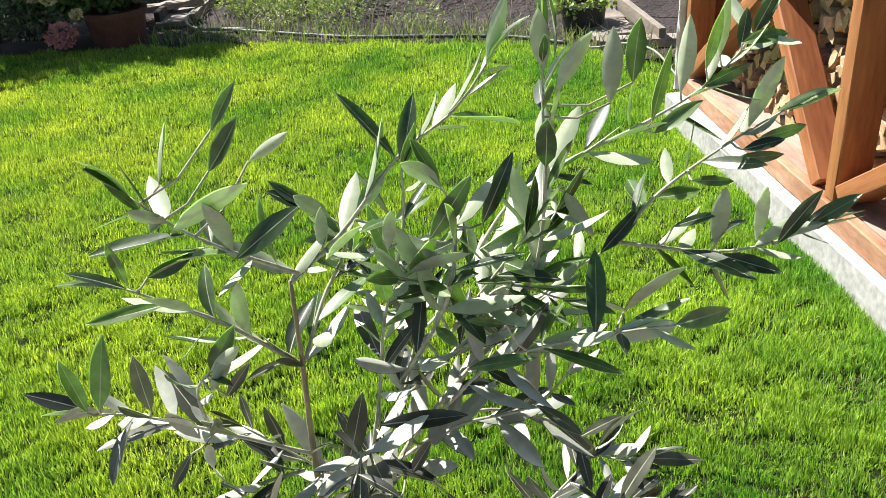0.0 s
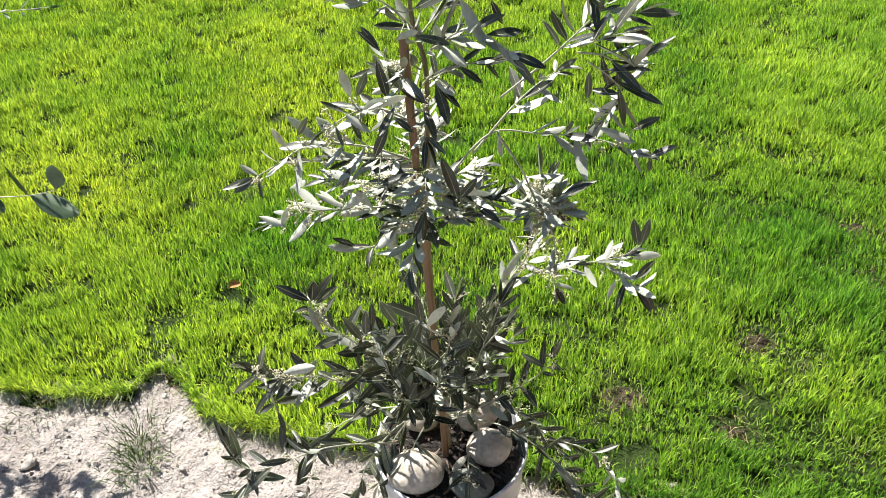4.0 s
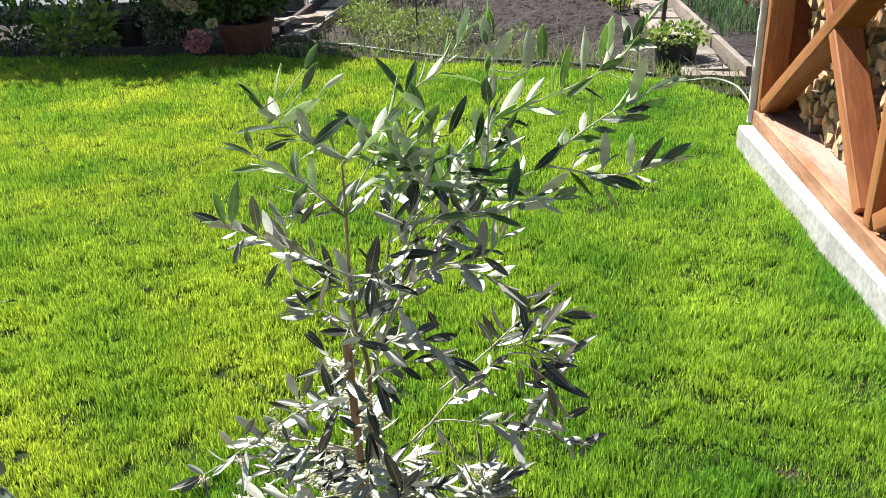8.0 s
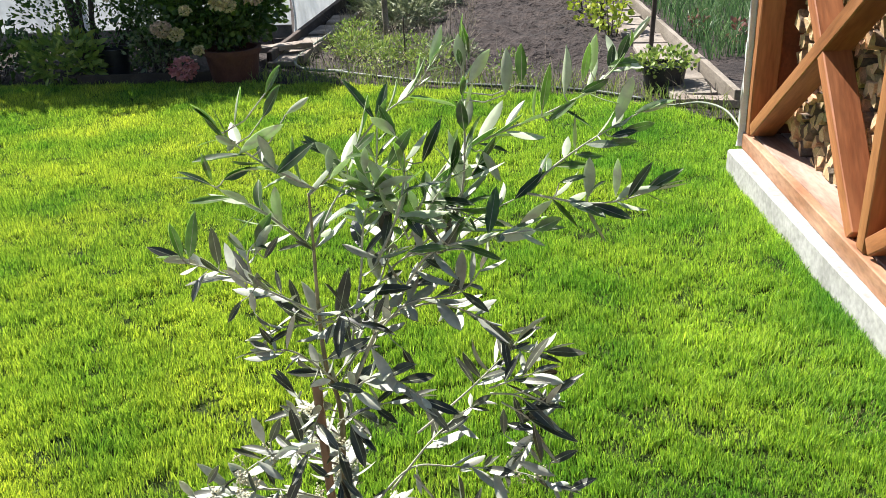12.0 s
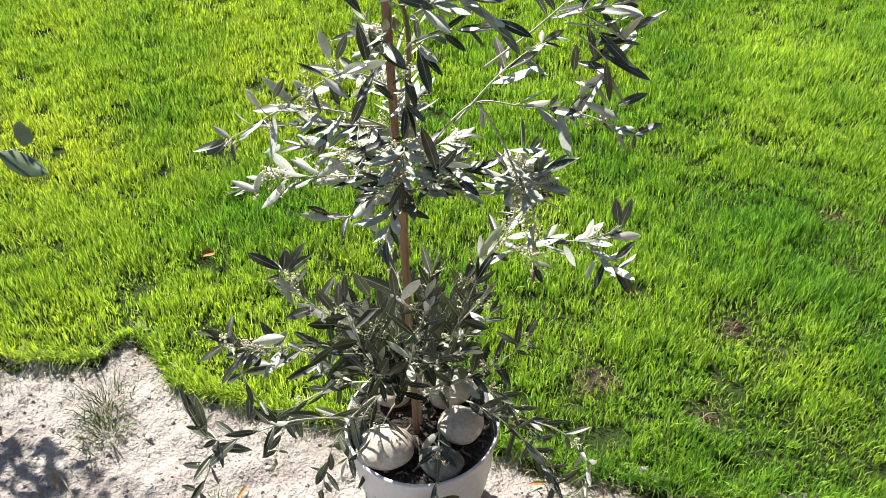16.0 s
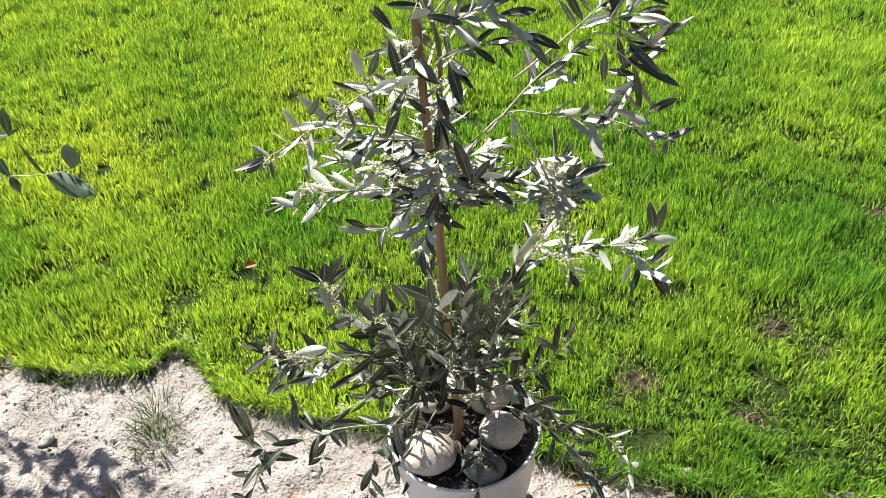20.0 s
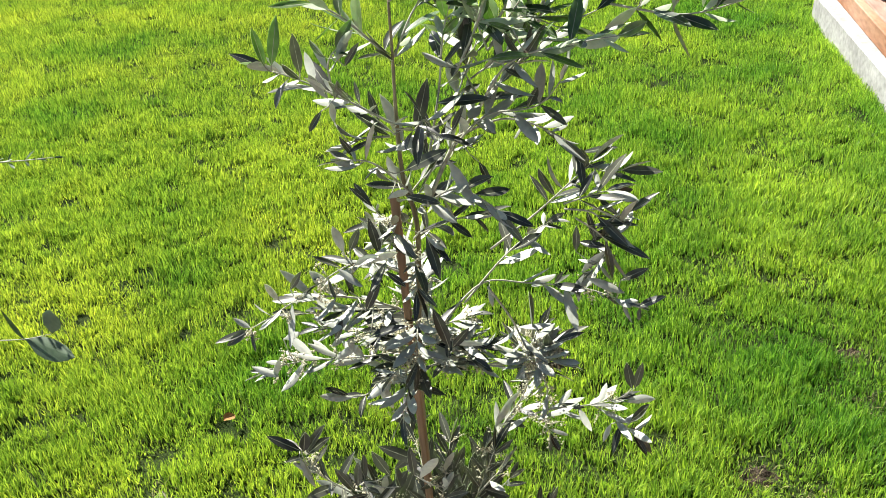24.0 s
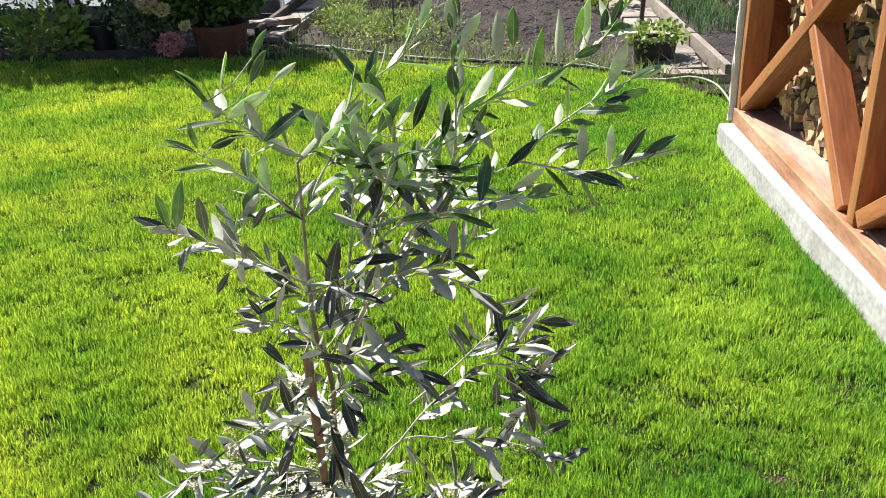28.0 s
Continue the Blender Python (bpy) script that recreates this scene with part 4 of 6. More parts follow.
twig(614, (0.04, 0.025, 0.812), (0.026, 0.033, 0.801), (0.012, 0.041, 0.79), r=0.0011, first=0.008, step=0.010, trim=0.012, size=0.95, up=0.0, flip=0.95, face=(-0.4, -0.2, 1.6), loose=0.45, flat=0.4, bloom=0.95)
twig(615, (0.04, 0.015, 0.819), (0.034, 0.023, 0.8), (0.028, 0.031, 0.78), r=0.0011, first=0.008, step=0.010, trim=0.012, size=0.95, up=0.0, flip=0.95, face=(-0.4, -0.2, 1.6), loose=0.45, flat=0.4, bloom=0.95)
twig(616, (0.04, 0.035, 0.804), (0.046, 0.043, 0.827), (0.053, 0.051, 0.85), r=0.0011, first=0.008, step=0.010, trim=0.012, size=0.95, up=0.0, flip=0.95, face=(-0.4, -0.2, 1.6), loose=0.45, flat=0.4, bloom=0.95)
twig(620, (0.04, 0.03, 0.808), (0.063, 0.038, 0.749), (0.058, 0.046, 0.692), (0.068, 0.054, 0.643), r=0.0013, first=0.03, step=0.017, trim=0.0, size=0.8, bloom=0.9, flip=0.8)

lone_leaf((-0.246, 0.0, 1.23), (-0.251, -0.008, 1.282), 1)
lone_leaf((-0.238, 0.0, 1.231), (-0.222, -0.008, 1.283), 1)
lone_leaf((-0.212, 0.015, 1.215), (-0.212, 0.007, 1.264), 1)
lone_leaf((-0.246, 0.0, 1.23), (-0.275, -0.008, 1.237), -1)
lone_leaf((-0.168, 0.01, 1.23), (-0.148, 0.002, 1.264), -1)
lone_leaf((-0.159, 0.01, 1.225), (-0.137, 0.002, 1.257), 1)
lone_leaf((-0.188, 0.025, 1.181), (-0.208, 0.017, 1.216), -1)
lone_leaf((-0.185, 0.03, 1.149), (-0.183, 0.022, 1.189), -1)
lone_leaf((-0.198, 0.03, 1.164), (-0.216, 0.022, 1.139), 0.5)
lone_leaf((-0.14, 0.03, 1.315), (-0.083, 0.022, 1.361), 1)
lone_leaf((-0.174, 0.02, 1.341), (-0.119, 0.012, 1.379), -1)
lone_leaf((-0.204, 0.01, 1.315), (-0.208, 0.002, 1.352), 1)
lone_leaf((-0.194, 0.02, 1.313), (-0.156, 0.012, 1.329), 1)
lone_leaf((-0.186, 0.02, 1.344), (-0.168, 0.012, 1.367), -1)
lone_leaf((-0.184, 0.01, 1.361), (-0.199, 0.002, 1.385), 1)
lone_leaf((-0.174, 0.02, 1.373), (-0.167, 0.012, 1.419), 0)
lone_leaf((-0.138, 0.02, 1.404), (-0.117, 0.012, 1.437), 1)
lone_leaf((-0.144, 0.02, 1.379), (-0.112, 0.012, 1.419), 1)
lone_leaf((-0.122, 0.03, 1.379), (-0.091, 0.022, 1.401), -1)
lone_leaf((-0.044, 0.02, 1.317), (-0.038, 0.012, 1.359), -1)
lone_leaf((-0.018, 0.01, 1.326), (0.01, 0.002, 1.369), 1)
lone_leaf((0.017, 0.03, 1.324), (0.035, 0.022, 1.37), 1)
lone_leaf((0.061, 0.05, 1.414), (0.055, 0.042, 1.463), -1)
lone_leaf((0.068, 0.045, 1.403), (0.095, 0.037, 1.447), -1)
lone_leaf((0.067, 0.05, 1.421), (0.07, 0.042, 1.461), 0)
lone_leaf((0.105, 0.06, 1.386), (0.105, 0.052, 1.44), -0.5)
lone_leaf((0.122, 0.07, 1.395), (0.122, 0.062, 1.447), 1)
lone_leaf((0.145, 0.1, 1.356), (0.153, 0.092, 1.415), 1)
lone_leaf((0.171, 0.12, 1.369), (0.172, 0.112, 1.429), -0.5)
lone_leaf((0.192, 0.13, 1.381), (0.198, 0.122, 1.429), 1)
lone_leaf((0.201, 0.13, 1.391), (0.208, 0.122, 1.446), -1)
lone_leaf((0.233, 0.15, 1.399), (0.249, 0.142, 1.44), 1)
lone_leaf((0.221, 0.14, 1.395), (0.262, 0.132, 1.41), 1)
lone_leaf((0.191, 0.13, 1.369), (0.23, 0.122, 1.392), 1)
lone_leaf((0.232, 0.14, 1.331), (0.248, 0.132, 1.39), -1)
lone_leaf((0.253, 0.14, 1.342), (0.3, 0.132, 1.354), -1)
lone_leaf((0.24, 0.14, 1.321), (0.287, 0.132, 1.331), 0.5)
lone_leaf((0.225, 0.13, 1.317), (0.264, 0.122, 1.328), 1)
lone_leaf((0.218, 0.13, 1.31), (0.261, 0.122, 1.312), 1)
lone_leaf((0.184, 0.12, 1.3), (0.225, 0.112, 1.299), 1)
lone_leaf((0.198, 0.1, 1.254), (0.199, 0.092, 1.31), -1)
lone_leaf((0.229, 0.1, 1.255), (0.23, 0.092, 1.305), -1)
lone_leaf((0.165, 0.1, 1.273), (0.196, 0.092, 1.287), 1)
lone_leaf((0.202, 0.1, 1.246), (0.252, 0.092, 1.227), 1)
lone_leaf((0.241, 0.09, 1.256), (0.267, 0.082, 1.303), 1)
lone_leaf((0.259, 0.1, 1.258), (0.304, 0.092, 1.291), 1)
lone_leaf((0.238, 0.1, 1.259), (0.283, 0.092, 1.27), -1)
lone_leaf((0.153, 0.12, 1.34), (0.191, 0.112, 1.367), 1)
lone_leaf((0.078, 0.08, 1.32), (0.1, 0.072, 1.284), -1)
lone_leaf((0.116, 0.05, 1.236), (0.15, 0.042, 1.279), -1)
lone_leaf((0.091, 0.0, 1.248), (0.15, -0.008, 1.264), -1)
lone_leaf((-0.09, 0.03, 1.138), (-0.072, 0.022, 1.198), 1)
lone_leaf((-0.063, 0.03, 1.173), (0.002, 0.022, 1.181), 1)
lone_leaf((-0.105, 0.02, 1.092), (-0.052, 0.012, 1.125), 1)
lone_leaf((-0.161, 0.02, 1.098), (-0.193, 0.012, 1.11), -1)
lone_leaf((-0.162, 0.02, 1.108), (-0.177, 0.012, 1.142), 1)
lone_leaf((-0.131, 0.03, 1.048), (-0.101, 0.022, 1.069), -1)
lone_leaf((-0.107, 0.02, 1.058), (-0.057, 0.012, 1.054), 1)
lone_leaf((-0.054, 0.03, 1.101), (-0.023, 0.022, 1.047), -1)
lone_leaf((-0.019, 0.04, 1.094), (0.0, 0.032, 1.058), 1)
lone_leaf((-0.043, 0.0, 1.153), (-0.027, -0.008, 1.187), 1)
lone_leaf((0.034, 0.03, 1.22), (0.061, 0.022, 1.268), 1)
lone_leaf((0.0, 0.0, 1.235), (0.043, -0.008, 1.247), 1)
lone_leaf((-0.033, 0.02, 1.299), (0.005, 0.012, 1.319), -1)
lone_leaf((-0.085, 0.04, 1.304), (-0.056, 0.032, 1.334), -1)
lone_leaf((0.026, 0.0, 1.266), (-0.002, -0.008, 1.278), 1)
lone_leaf((-0.264, 0.0, 0.93), (-0.24, -0.008, 0.968), 1)
lone_leaf((-0.273, -0.02, 0.926), (-0.29, -0.028, 0.961), -1)
lone_leaf((-0.259, 0.0, 0.918), (-0.217, -0.008, 0.925), -1)
lone_leaf((-0.198, 0.0, 0.964), (-0.164, -0.008, 0.941), -1)
lone_leaf((-0.168, 0.0, 0.899), (-0.14, -0.008, 0.966), 1)
lone_leaf((-0.139, 0.01, 0.954), (-0.104, 0.002, 0.931), 1)
lone_leaf((-0.175, 0.0, 0.97), (-0.13, -0.008, 0.999), -1)
lone_leaf((-0.154, -0.0, 0.975), (-0.11, -0.008, 1.003), -1)
lone_leaf((-0.193, 0.02, 0.975), (-0.2, 0.012, 1.024), -1)
lone_leaf((-0.185, 0.02, 0.977), (-0.164, 0.012, 1.025), 1)
lone_leaf((-0.147, 0.02, 0.974), (-0.151, 0.012, 1.025), 1)
lone_leaf((-0.287, -0.0, 0.848), (-0.251, -0.008, 0.868), -1)
lone_leaf((-0.335, -0.01, 0.806), (-0.292, -0.018, 0.797), -1)
lone_leaf((-0.306, -0.01, 0.788), (-0.29, -0.018, 0.83), -1)
lone_leaf((-0.215, 0.0, 0.85), (-0.196, -0.008, 0.893), 1)
lone_leaf((-0.168, 0.0, 0.856), (-0.12, -0.008, 0.886), 1)
lone_leaf((-0.067, 0.02, 0.827), (-0.077, 0.012, 0.889), 1)
lone_leaf((-0.062, 0.02, 0.827), (-0.032, 0.012, 0.874), 1)
lone_leaf((-0.06, 0.02, 0.833), (-0.011, 0.012, 0.846), -1)
lone_leaf((-0.042, 0.02, 0.815), (-0.005, 0.012, 0.79), 1)
lone_leaf((-0.147, 0.0, 0.785), (-0.185, -0.008, 0.746), -1)
lone_leaf((-0.22, -0.0, 0.816), (-0.176, -0.008, 0.853), -1)
lone_leaf((-0.178, 0.0, 0.82), (-0.201, -0.008, 0.858), -1)
lone_leaf((-0.272, -0.05, 0.691), (-0.319, -0.058, 0.728), 1)
lone_leaf((-0.269, -0.05, 0.691), (-0.253, -0.058, 0.759), 1)
lone_leaf((-0.266, -0.05, 0.689), (-0.228, -0.058, 0.757), 1)
lone_leaf((-0.264, -0.05, 0.686), (-0.219, -0.058, 0.741), 1)
lone_leaf((-0.273, -0.06, 0.69), (-0.252, -0.068, 0.638), -1)
lone_leaf((-0.149, -0.06, 0.664), (-0.172, -0.068, 0.726), 1)
lone_leaf((-0.133, -0.07, 0.653), (-0.142, -0.078, 0.714), 1)
lone_leaf((-0.114, -0.06, 0.666), (-0.115, -0.068, 0.737), 1)
lone_leaf((-0.106, -0.06, 0.661), (-0.076, -0.068, 0.72), -1)
lone_leaf((-0.202, -0.06, 0.628), (-0.225, -0.068, 0.684), 1)
lone_leaf((-0.196, -0.06, 0.639), (-0.187, -0.068, 0.702), 1)
lone_leaf((-0.319, -0.14, 0.636), (-0.366, -0.148, 0.664), 1)
lone_leaf((-0.328, -0.12, 0.577), (-0.267, -0.128, 0.585), 1)
lone_leaf((-0.304, -0.12, 0.615), (-0.249, -0.128, 0.645), -1)
lone_leaf((-0.413, -0.12, 0.387), (-0.426, -0.128, 0.495), 1)
lone_leaf((-0.411, -0.12, 0.394), (-0.407, -0.128, 0.51), 1)
lone_leaf((-0.404, -0.13, 0.371), (-0.389, -0.138, 0.346), 1)
lone_leaf((-0.409, -0.12, 0.364), (-0.328, -0.128, 0.384), 1)
lone_leaf((-0.079, -0.05, 0.529), (-0.035, -0.058, 0.566), 1)
lone_leaf((-0.176, -0.05, 0.496), (-0.203, -0.058, 0.554), 1)
lone_leaf((-0.015, 0.07, 0.892), (-0.011, 0.062, 0.863), -1)
lone_leaf((0.117, 0.08, 0.96), (0.142, 0.072, 0.99), 1)
lone_leaf((0.106, 0.08, 0.912), (0.138, 0.072, 0.956), -1)
lone_leaf((0.113, 0.08, 0.924), (0.149, 0.072, 0.947), 1)
lone_leaf((0.156, 0.07, 0.907), (0.199, 0.062, 0.94), 1)
lone_leaf((0.179, 0.06, 0.872), (0.223, 0.052, 0.905), 1)
lone_leaf((0.183, 0.06, 0.872), (0.18, 0.052, 0.852), 1)
lone_leaf((0.113, 0.07, 0.91), (0.164, 0.062, 0.891), -1)
lone_leaf((0.072, 0.08, 0.895), (0.082, 0.072, 0.917), 1)
lone_leaf((0.044, 0.14, 0.749), (0.007, 0.132, 0.79), -1)
lone_leaf((0.051, 0.14, 0.76), (0.095, 0.132, 0.783), -1)
lone_leaf((0.064, 0.14, 0.74), (0.113, 0.132, 0.783), 1)
lone_leaf((0.064, 0.14, 0.735), (0.106, 0.132, 0.724), 1)
lone_leaf((0.031, 0.14, 0.734), (-0.001, 0.132, 0.744), 1)
lone_leaf((0.189, 0.14, 0.66), (0.175, 0.132, 0.729), 1)
lone_leaf((0.193, 0.14, 0.66), (0.2, 0.132, 0.709), 1)
lone_leaf((0.183, 0.14, 0.632), (0.242, 0.132, 0.661), -1)
lone_leaf((0.191, 0.14, 0.592), (0.219, 0.132, 0.64), 1)
lone_leaf((0.192, 0.14, 0.581), (0.231, 0.132, 0.533), 1)
lone_leaf((0.161, 0.14, 0.585), (0.15, 0.132, 0.553), -1)
lone_leaf((0.081, 0.14, 0.622), (0.12, 0.132, 0.623), 1)
lone_leaf((0.04, 0.12, 0.778), (0.035, 0.112, 0.866), 0)
lone_leaf((0.098, 0.08, 0.944), (0.098, 0.072, 0.994), 1)
lone_leaf((0.02, 0.13, 0.656), (-0.023, 0.122, 0.592), -1)

twig_lines.extend(stalks)

# bushy shoots from the foot of the trunk, and leafy spurs higher up
shoot_rng = random.Random(58)
for k in range(26):
    a = k * 2.4 + shoot_rng.uniform(-0.3, 0.3)
    far = shoot_rng.uniform(0.06, 0.21)
    high = shoot_rng.uniform(0.36, 0.52) + (0.15 * shoot_rng.random() if far < 0.15 else 0.0)
    if 2.2 < a % (2 * math.pi) < 3.0 or (math.cos(a) > 0.3 and k % 2):      # open sides, through which the sun reaches the stones
        continue
    if math.cos(a) < -0.3:
        far *= 1.35
    c, s = math.cos(a), math.sin(a) * 0.8
    if s < -0.45:
        high += 0.08
        far *= 0.6
    foot = Vector((-0.105, 0.055, shoot_rng.uniform(0.30, 0.44)))
    high = max(high, foot.z + 0.06)
    # dark upper faces turned away from the sun, so these shoots read as shaded
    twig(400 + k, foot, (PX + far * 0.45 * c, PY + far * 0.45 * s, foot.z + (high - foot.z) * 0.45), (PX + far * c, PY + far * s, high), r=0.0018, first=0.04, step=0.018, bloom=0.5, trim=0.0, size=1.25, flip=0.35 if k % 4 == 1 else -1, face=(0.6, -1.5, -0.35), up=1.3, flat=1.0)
for k, a in enumerate((3.2, 3.75, -0.35, 0.15, 1.5, 2.1, 3.5, 4.1)):
    far, high = shoot_rng.uniform(0.16, 0.25) if k < 4 else shoot_rng.uniform(0.11, 0.16), shoot_rng.uniform(0.30, 0.38)
    c, s = math.cos(a), math.sin(a) * 0.62
    foot = Vector((-0.105, 0.055, 0.33))
    twig(380 + k, foot, (PX + far * 0.5 * c, PY + far * 0.5 * s, high + 0.04), (PX + far * c, PY + far * s, high - 0.05), (PX + far * 1.25 * c, PY + far * 1.25 * s, high - shoot_rng.uniform(0.12, 0.22)), r=0.0017, first=0.09, step=0.024, bloom=0.3, trim=0.0, size=1.0, flip=-1, face=(0.6, -1.4, -0.3), flat=1.0)
# flattened leaves, many pale side up, build in this tier's white glare
for k in range(14):
    a = k * 2.4 + shoot_rng.uniform(-0.4, 0.4)
    z = shoot_rng.uniform(0.735, 0.86)
    far = shoot_rng.uniform(0.09, 0.20) * (0.45 if math.cos(a) > 0.2 else 1.0)
    c, s = math.cos(a), math.sin(a) * 0.8
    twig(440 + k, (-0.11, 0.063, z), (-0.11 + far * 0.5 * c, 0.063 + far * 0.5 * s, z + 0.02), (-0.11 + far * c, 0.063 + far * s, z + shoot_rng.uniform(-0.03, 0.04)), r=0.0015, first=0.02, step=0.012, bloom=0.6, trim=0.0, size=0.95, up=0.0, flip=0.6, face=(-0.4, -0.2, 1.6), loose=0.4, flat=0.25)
for k in range(9):
    a = k * 2.4 + shoot_rng.uniform(-0.4, 0.4)
    z = shoot_rng.uniform(1.05, 1.24)
    far = shoot_rng.uniform(0.06, 0.14)
    c, s = math.cos(a), math.sin(a) * 0.7
    root = Vector((-0.11 + (z - 1.05) * 0.6, 0.065, z))
    twig(490 + k, root, root + Vector((far * 0.5 * c, far * 0.5 * s, 0.04)), root + Vector((far * c, far * s, shoot_rng.uniform(0.03, 0.13))), r=0.0013, first=0.02, step=0.016, trim=0.0)
for k in range(9):
    a = k * 2.4 + shoot_rng.uniform(-0.4, 0.4)
    z = shoot_rng.uniform(0.90, 1.08)
    far = shoot_rng.uniform(0.04, 0.09)
    c, s = math.cos(a), math.sin(a) * 0.8
    twig(470 + k, (-0.11, 0.063, z), (-0.11 + far * 0.5 * c, 0.063 + far * 0.5 * s, z + 0.02), (-0.11 + far * c, 0.063 + far * s, z + shoot_rng.uniform(-0.03, 0.06)), r=0.0013, first=0.02, step=0.016, bloom=0.1, trim=0.0)
finish_crown(olive, 300)
tv, tf = tube(smooth_line([(-0.106, 0.056, 0.215), (-0.117, 0.058, 0.36), (-0.120, 0.060, 0.60), (-0.118, 0.060, 0.75), (-0.112, 0.059, 0.85), (-0.104, 0.062, 0.988), (-0.116, 0.06, 1.06), (-0.117, 0.058, 1.14), (-0.113, 0.05, 1.22), (-0.112, 0.05, 1.285)], 8), 0.0054, 0.0014, 10, wobble=0.12, rng=random.Random(4))
linked("trunk", raw_mesh("trunk", tv, tf, [BARK], smooth=True), olive, "slim tan olive trunk")

stake = part("support_stake", beam_bm((0.0105, 0.009, 0.84), between((-0.112, 0.036, 0.215), (-0.124, 0.036, 1.045)), 0.002, 0.0006, 3, 8), STAKE)
tagged(stake, "tan-brown wooden stake supporting the olive tree", "plant stake")

# ---- a broad-leaved young tree beside it, whose shoots reach into view and shade the sand ----
BX, BY = -1.68, 0.50
oval_tree = empty_thing("fruit_tree", (BX, BY, 0.0), "young garden tree with oval grey-green leaves at the lawn's edge", "tree")
OVAL = dict(wide=1.75, spread=1.0, up=0.15)
twig(201, (BX, BY, 0.52), (-1.25, 0.30, 0.60), (-0.954, 0.2, 0.653), (-0.906, 0.2, 0.659), (-0.837, 0.2, 0.666), (-0.784, 0.2, 0.679), r=0.0016, step=0.034, skip=0.85, size=0.6, trim=0.0, tip=False, **OVAL)
oval_rng = random.Random(3)
for base, tip, normal, wide in (((-0.837, 0.2, 0.666), (-0.852, 0.19, 0.728), (-0.8, -0.35, 0.3), 1.7), ((-0.781, 0.2, 0.682), (-0.762, 0.2, 0.745), (-0.1, 1, -0.35), 2.5),
                                ((-0.834, 0.2, 0.666), (-0.752, 0.19, 0.640), (-0.2, 0.75, -0.7), 2.7), ((-0.906, 0.2, 0.659), (-0.925, 0.21, 0.690), (0.2, -0.9, 0.4), 1.9), ((-0.906, 0.2, 0.659), (-0.890, 0.19, 0.632), (0.2, -0.6, 0.7), 1.9)):
    base, tip = Vector(base), Vector(tip)
    size = (tip - base).length / 0.053
    put_leaf(base, tip - base, Vector(normal), size, oval_rng, wide / max(1.0, size))
twig(202, (BX, BY, 0.66), (-1.2, 0.34, 0.74), (-0.93, 0.22, 0.735), (-0.868, 0.2, 0.745), r=0.0016, size=0.85, step=0.05, skip=0.6, **OVAL)
for base, tip, normal in (((-0.869, 0.2, 0.747), (-0.861, 0.2, 0.797), (0.7, -0.6, 0.3)), ((-0.869, 0.2, 0.747), (-0.925, 0.2, 0.742), (0.1, -0.4, 0.9))):
    put_leaf(Vector(base), Vector(tip) - Vector(base), Vector(normal), 0.95, oval_rng, 1.4)
twig(203, (BX, BY, 0.72), (-1.2, 0.42, 0.9), (-0.9, 0.34, 0.935), (-0.735, 0.325, 0.955), r=0.0020, size=0.55, step=0.016)
for k in range(9):
    sx, sy, z = oval_rng.uniform(-1.12, -0.50), oval_rng.uniform(-0.20, 0.03), oval_rng.uniform(0.90, 1.32)
    end = Vector((sx, sy, 0)) + Vector((sun_way.x, sun_way.y, sun_way.z)) * (z / sun_way.z)
    root = Vector((BX + 0.01, BY, 0.62 + 0.01 * k))
    twig(210 + k, root, root.lerp(end, 0.5) + Vector((oval_rng.uniform(-0.05, 0.05), oval_rng.uniform(-0.05, 0.05), 0.04)), end, r=0.0020, step=0.055, first=0.28, size=1.15, trim=0.0, **OVAL)
finish_crown(oval_tree, 60, (OVAL_TOP, OVAL_UNDER))
tv, tf = tube(smooth_line([(BX, BY, -0.02), (BX - 0.005, BY, 0.3), (BX + 0.01, BY, 0.6), (BX + 0.01, BY, 0.76)], 6), 0.012, 0.003, 9, wobble=0.1, rng=random.Random(6))
linked("trunk", raw_mesh("trunk", tv, tf, [BARK], smooth=True), oval_tree, "slim tan trunk")

# ---- firewood shed on its concrete kerb ----
FX = 1.447           # front plane of the timber frame
kerb_bm = beam_bm((0.42, 7.2, 0.24), pose(0.21, -3.6, 0.028), 0.010, 0.0012, 2, 90)
for v in kerb_bm.verts:      # cast roughly, by hand
    v.co += Vector((0.004 * noise.noise(Vector((0, v.co.y * 2.3, v.co.z * 9))) + 0.002 * noise.noise(v.co * 24), 0, 0.004 * noise.noise(Vector((5, v.co.y * 1.9, 0)))))
kerb_bm.transform(Matrix.Translation((1.359, 3.81, 0)) @ Matrix.Rotation(radians(1.1), 4, "Z"))
kerb = part("kerb", kerb_bm, CONCRETE)
tagged(kerb, "whitewashed rough concrete kerb under the firewood shed", "kerb", kind="structure")
shed = empty_thing("firewood_shed", (FX + 0.3, 1.0, 0.16), "orange-brown stained timber firewood shed with crossed struts", "shed")
TOP = 1.88
DEEP = 0.125


def shed_beam(name, a, b, width, deep=DEEP, x=FX, seed=0, label=""):
    """A board on edge between two (y, z) points of the front plane, its narrow edge to the front."""
    ob = part(name, beam_bm((deep, width, (Vector((0, *b)) - Vector((0, *a))).length), Matrix.Identity(4), 0.005, 0.0014, seed, 6), TIMBER, shed, label)
    ob.matrix_basis = between((x + deep / 2, *a), (x + deep / 2, *b))
    return ob


sill = shed_beam("sill_beam", (3.816, 0.190), (-3.3, 0.190), 0.086, 0.045, FX - 0.012, label="dusty worn timber sill")
sill.data.materials[0] = TIMBER_DUSTY
shed_beam("top_beam", (3.816, TOP), (-3.3, TOP), 0.10, 0.16)
for k, y in enumerate((3.78, 2.215, 0.65, -0.915, -2.48)):
    shed_beam("post", (y, 0.234), (y, TOP - 0.052), 0.072, seed=k)
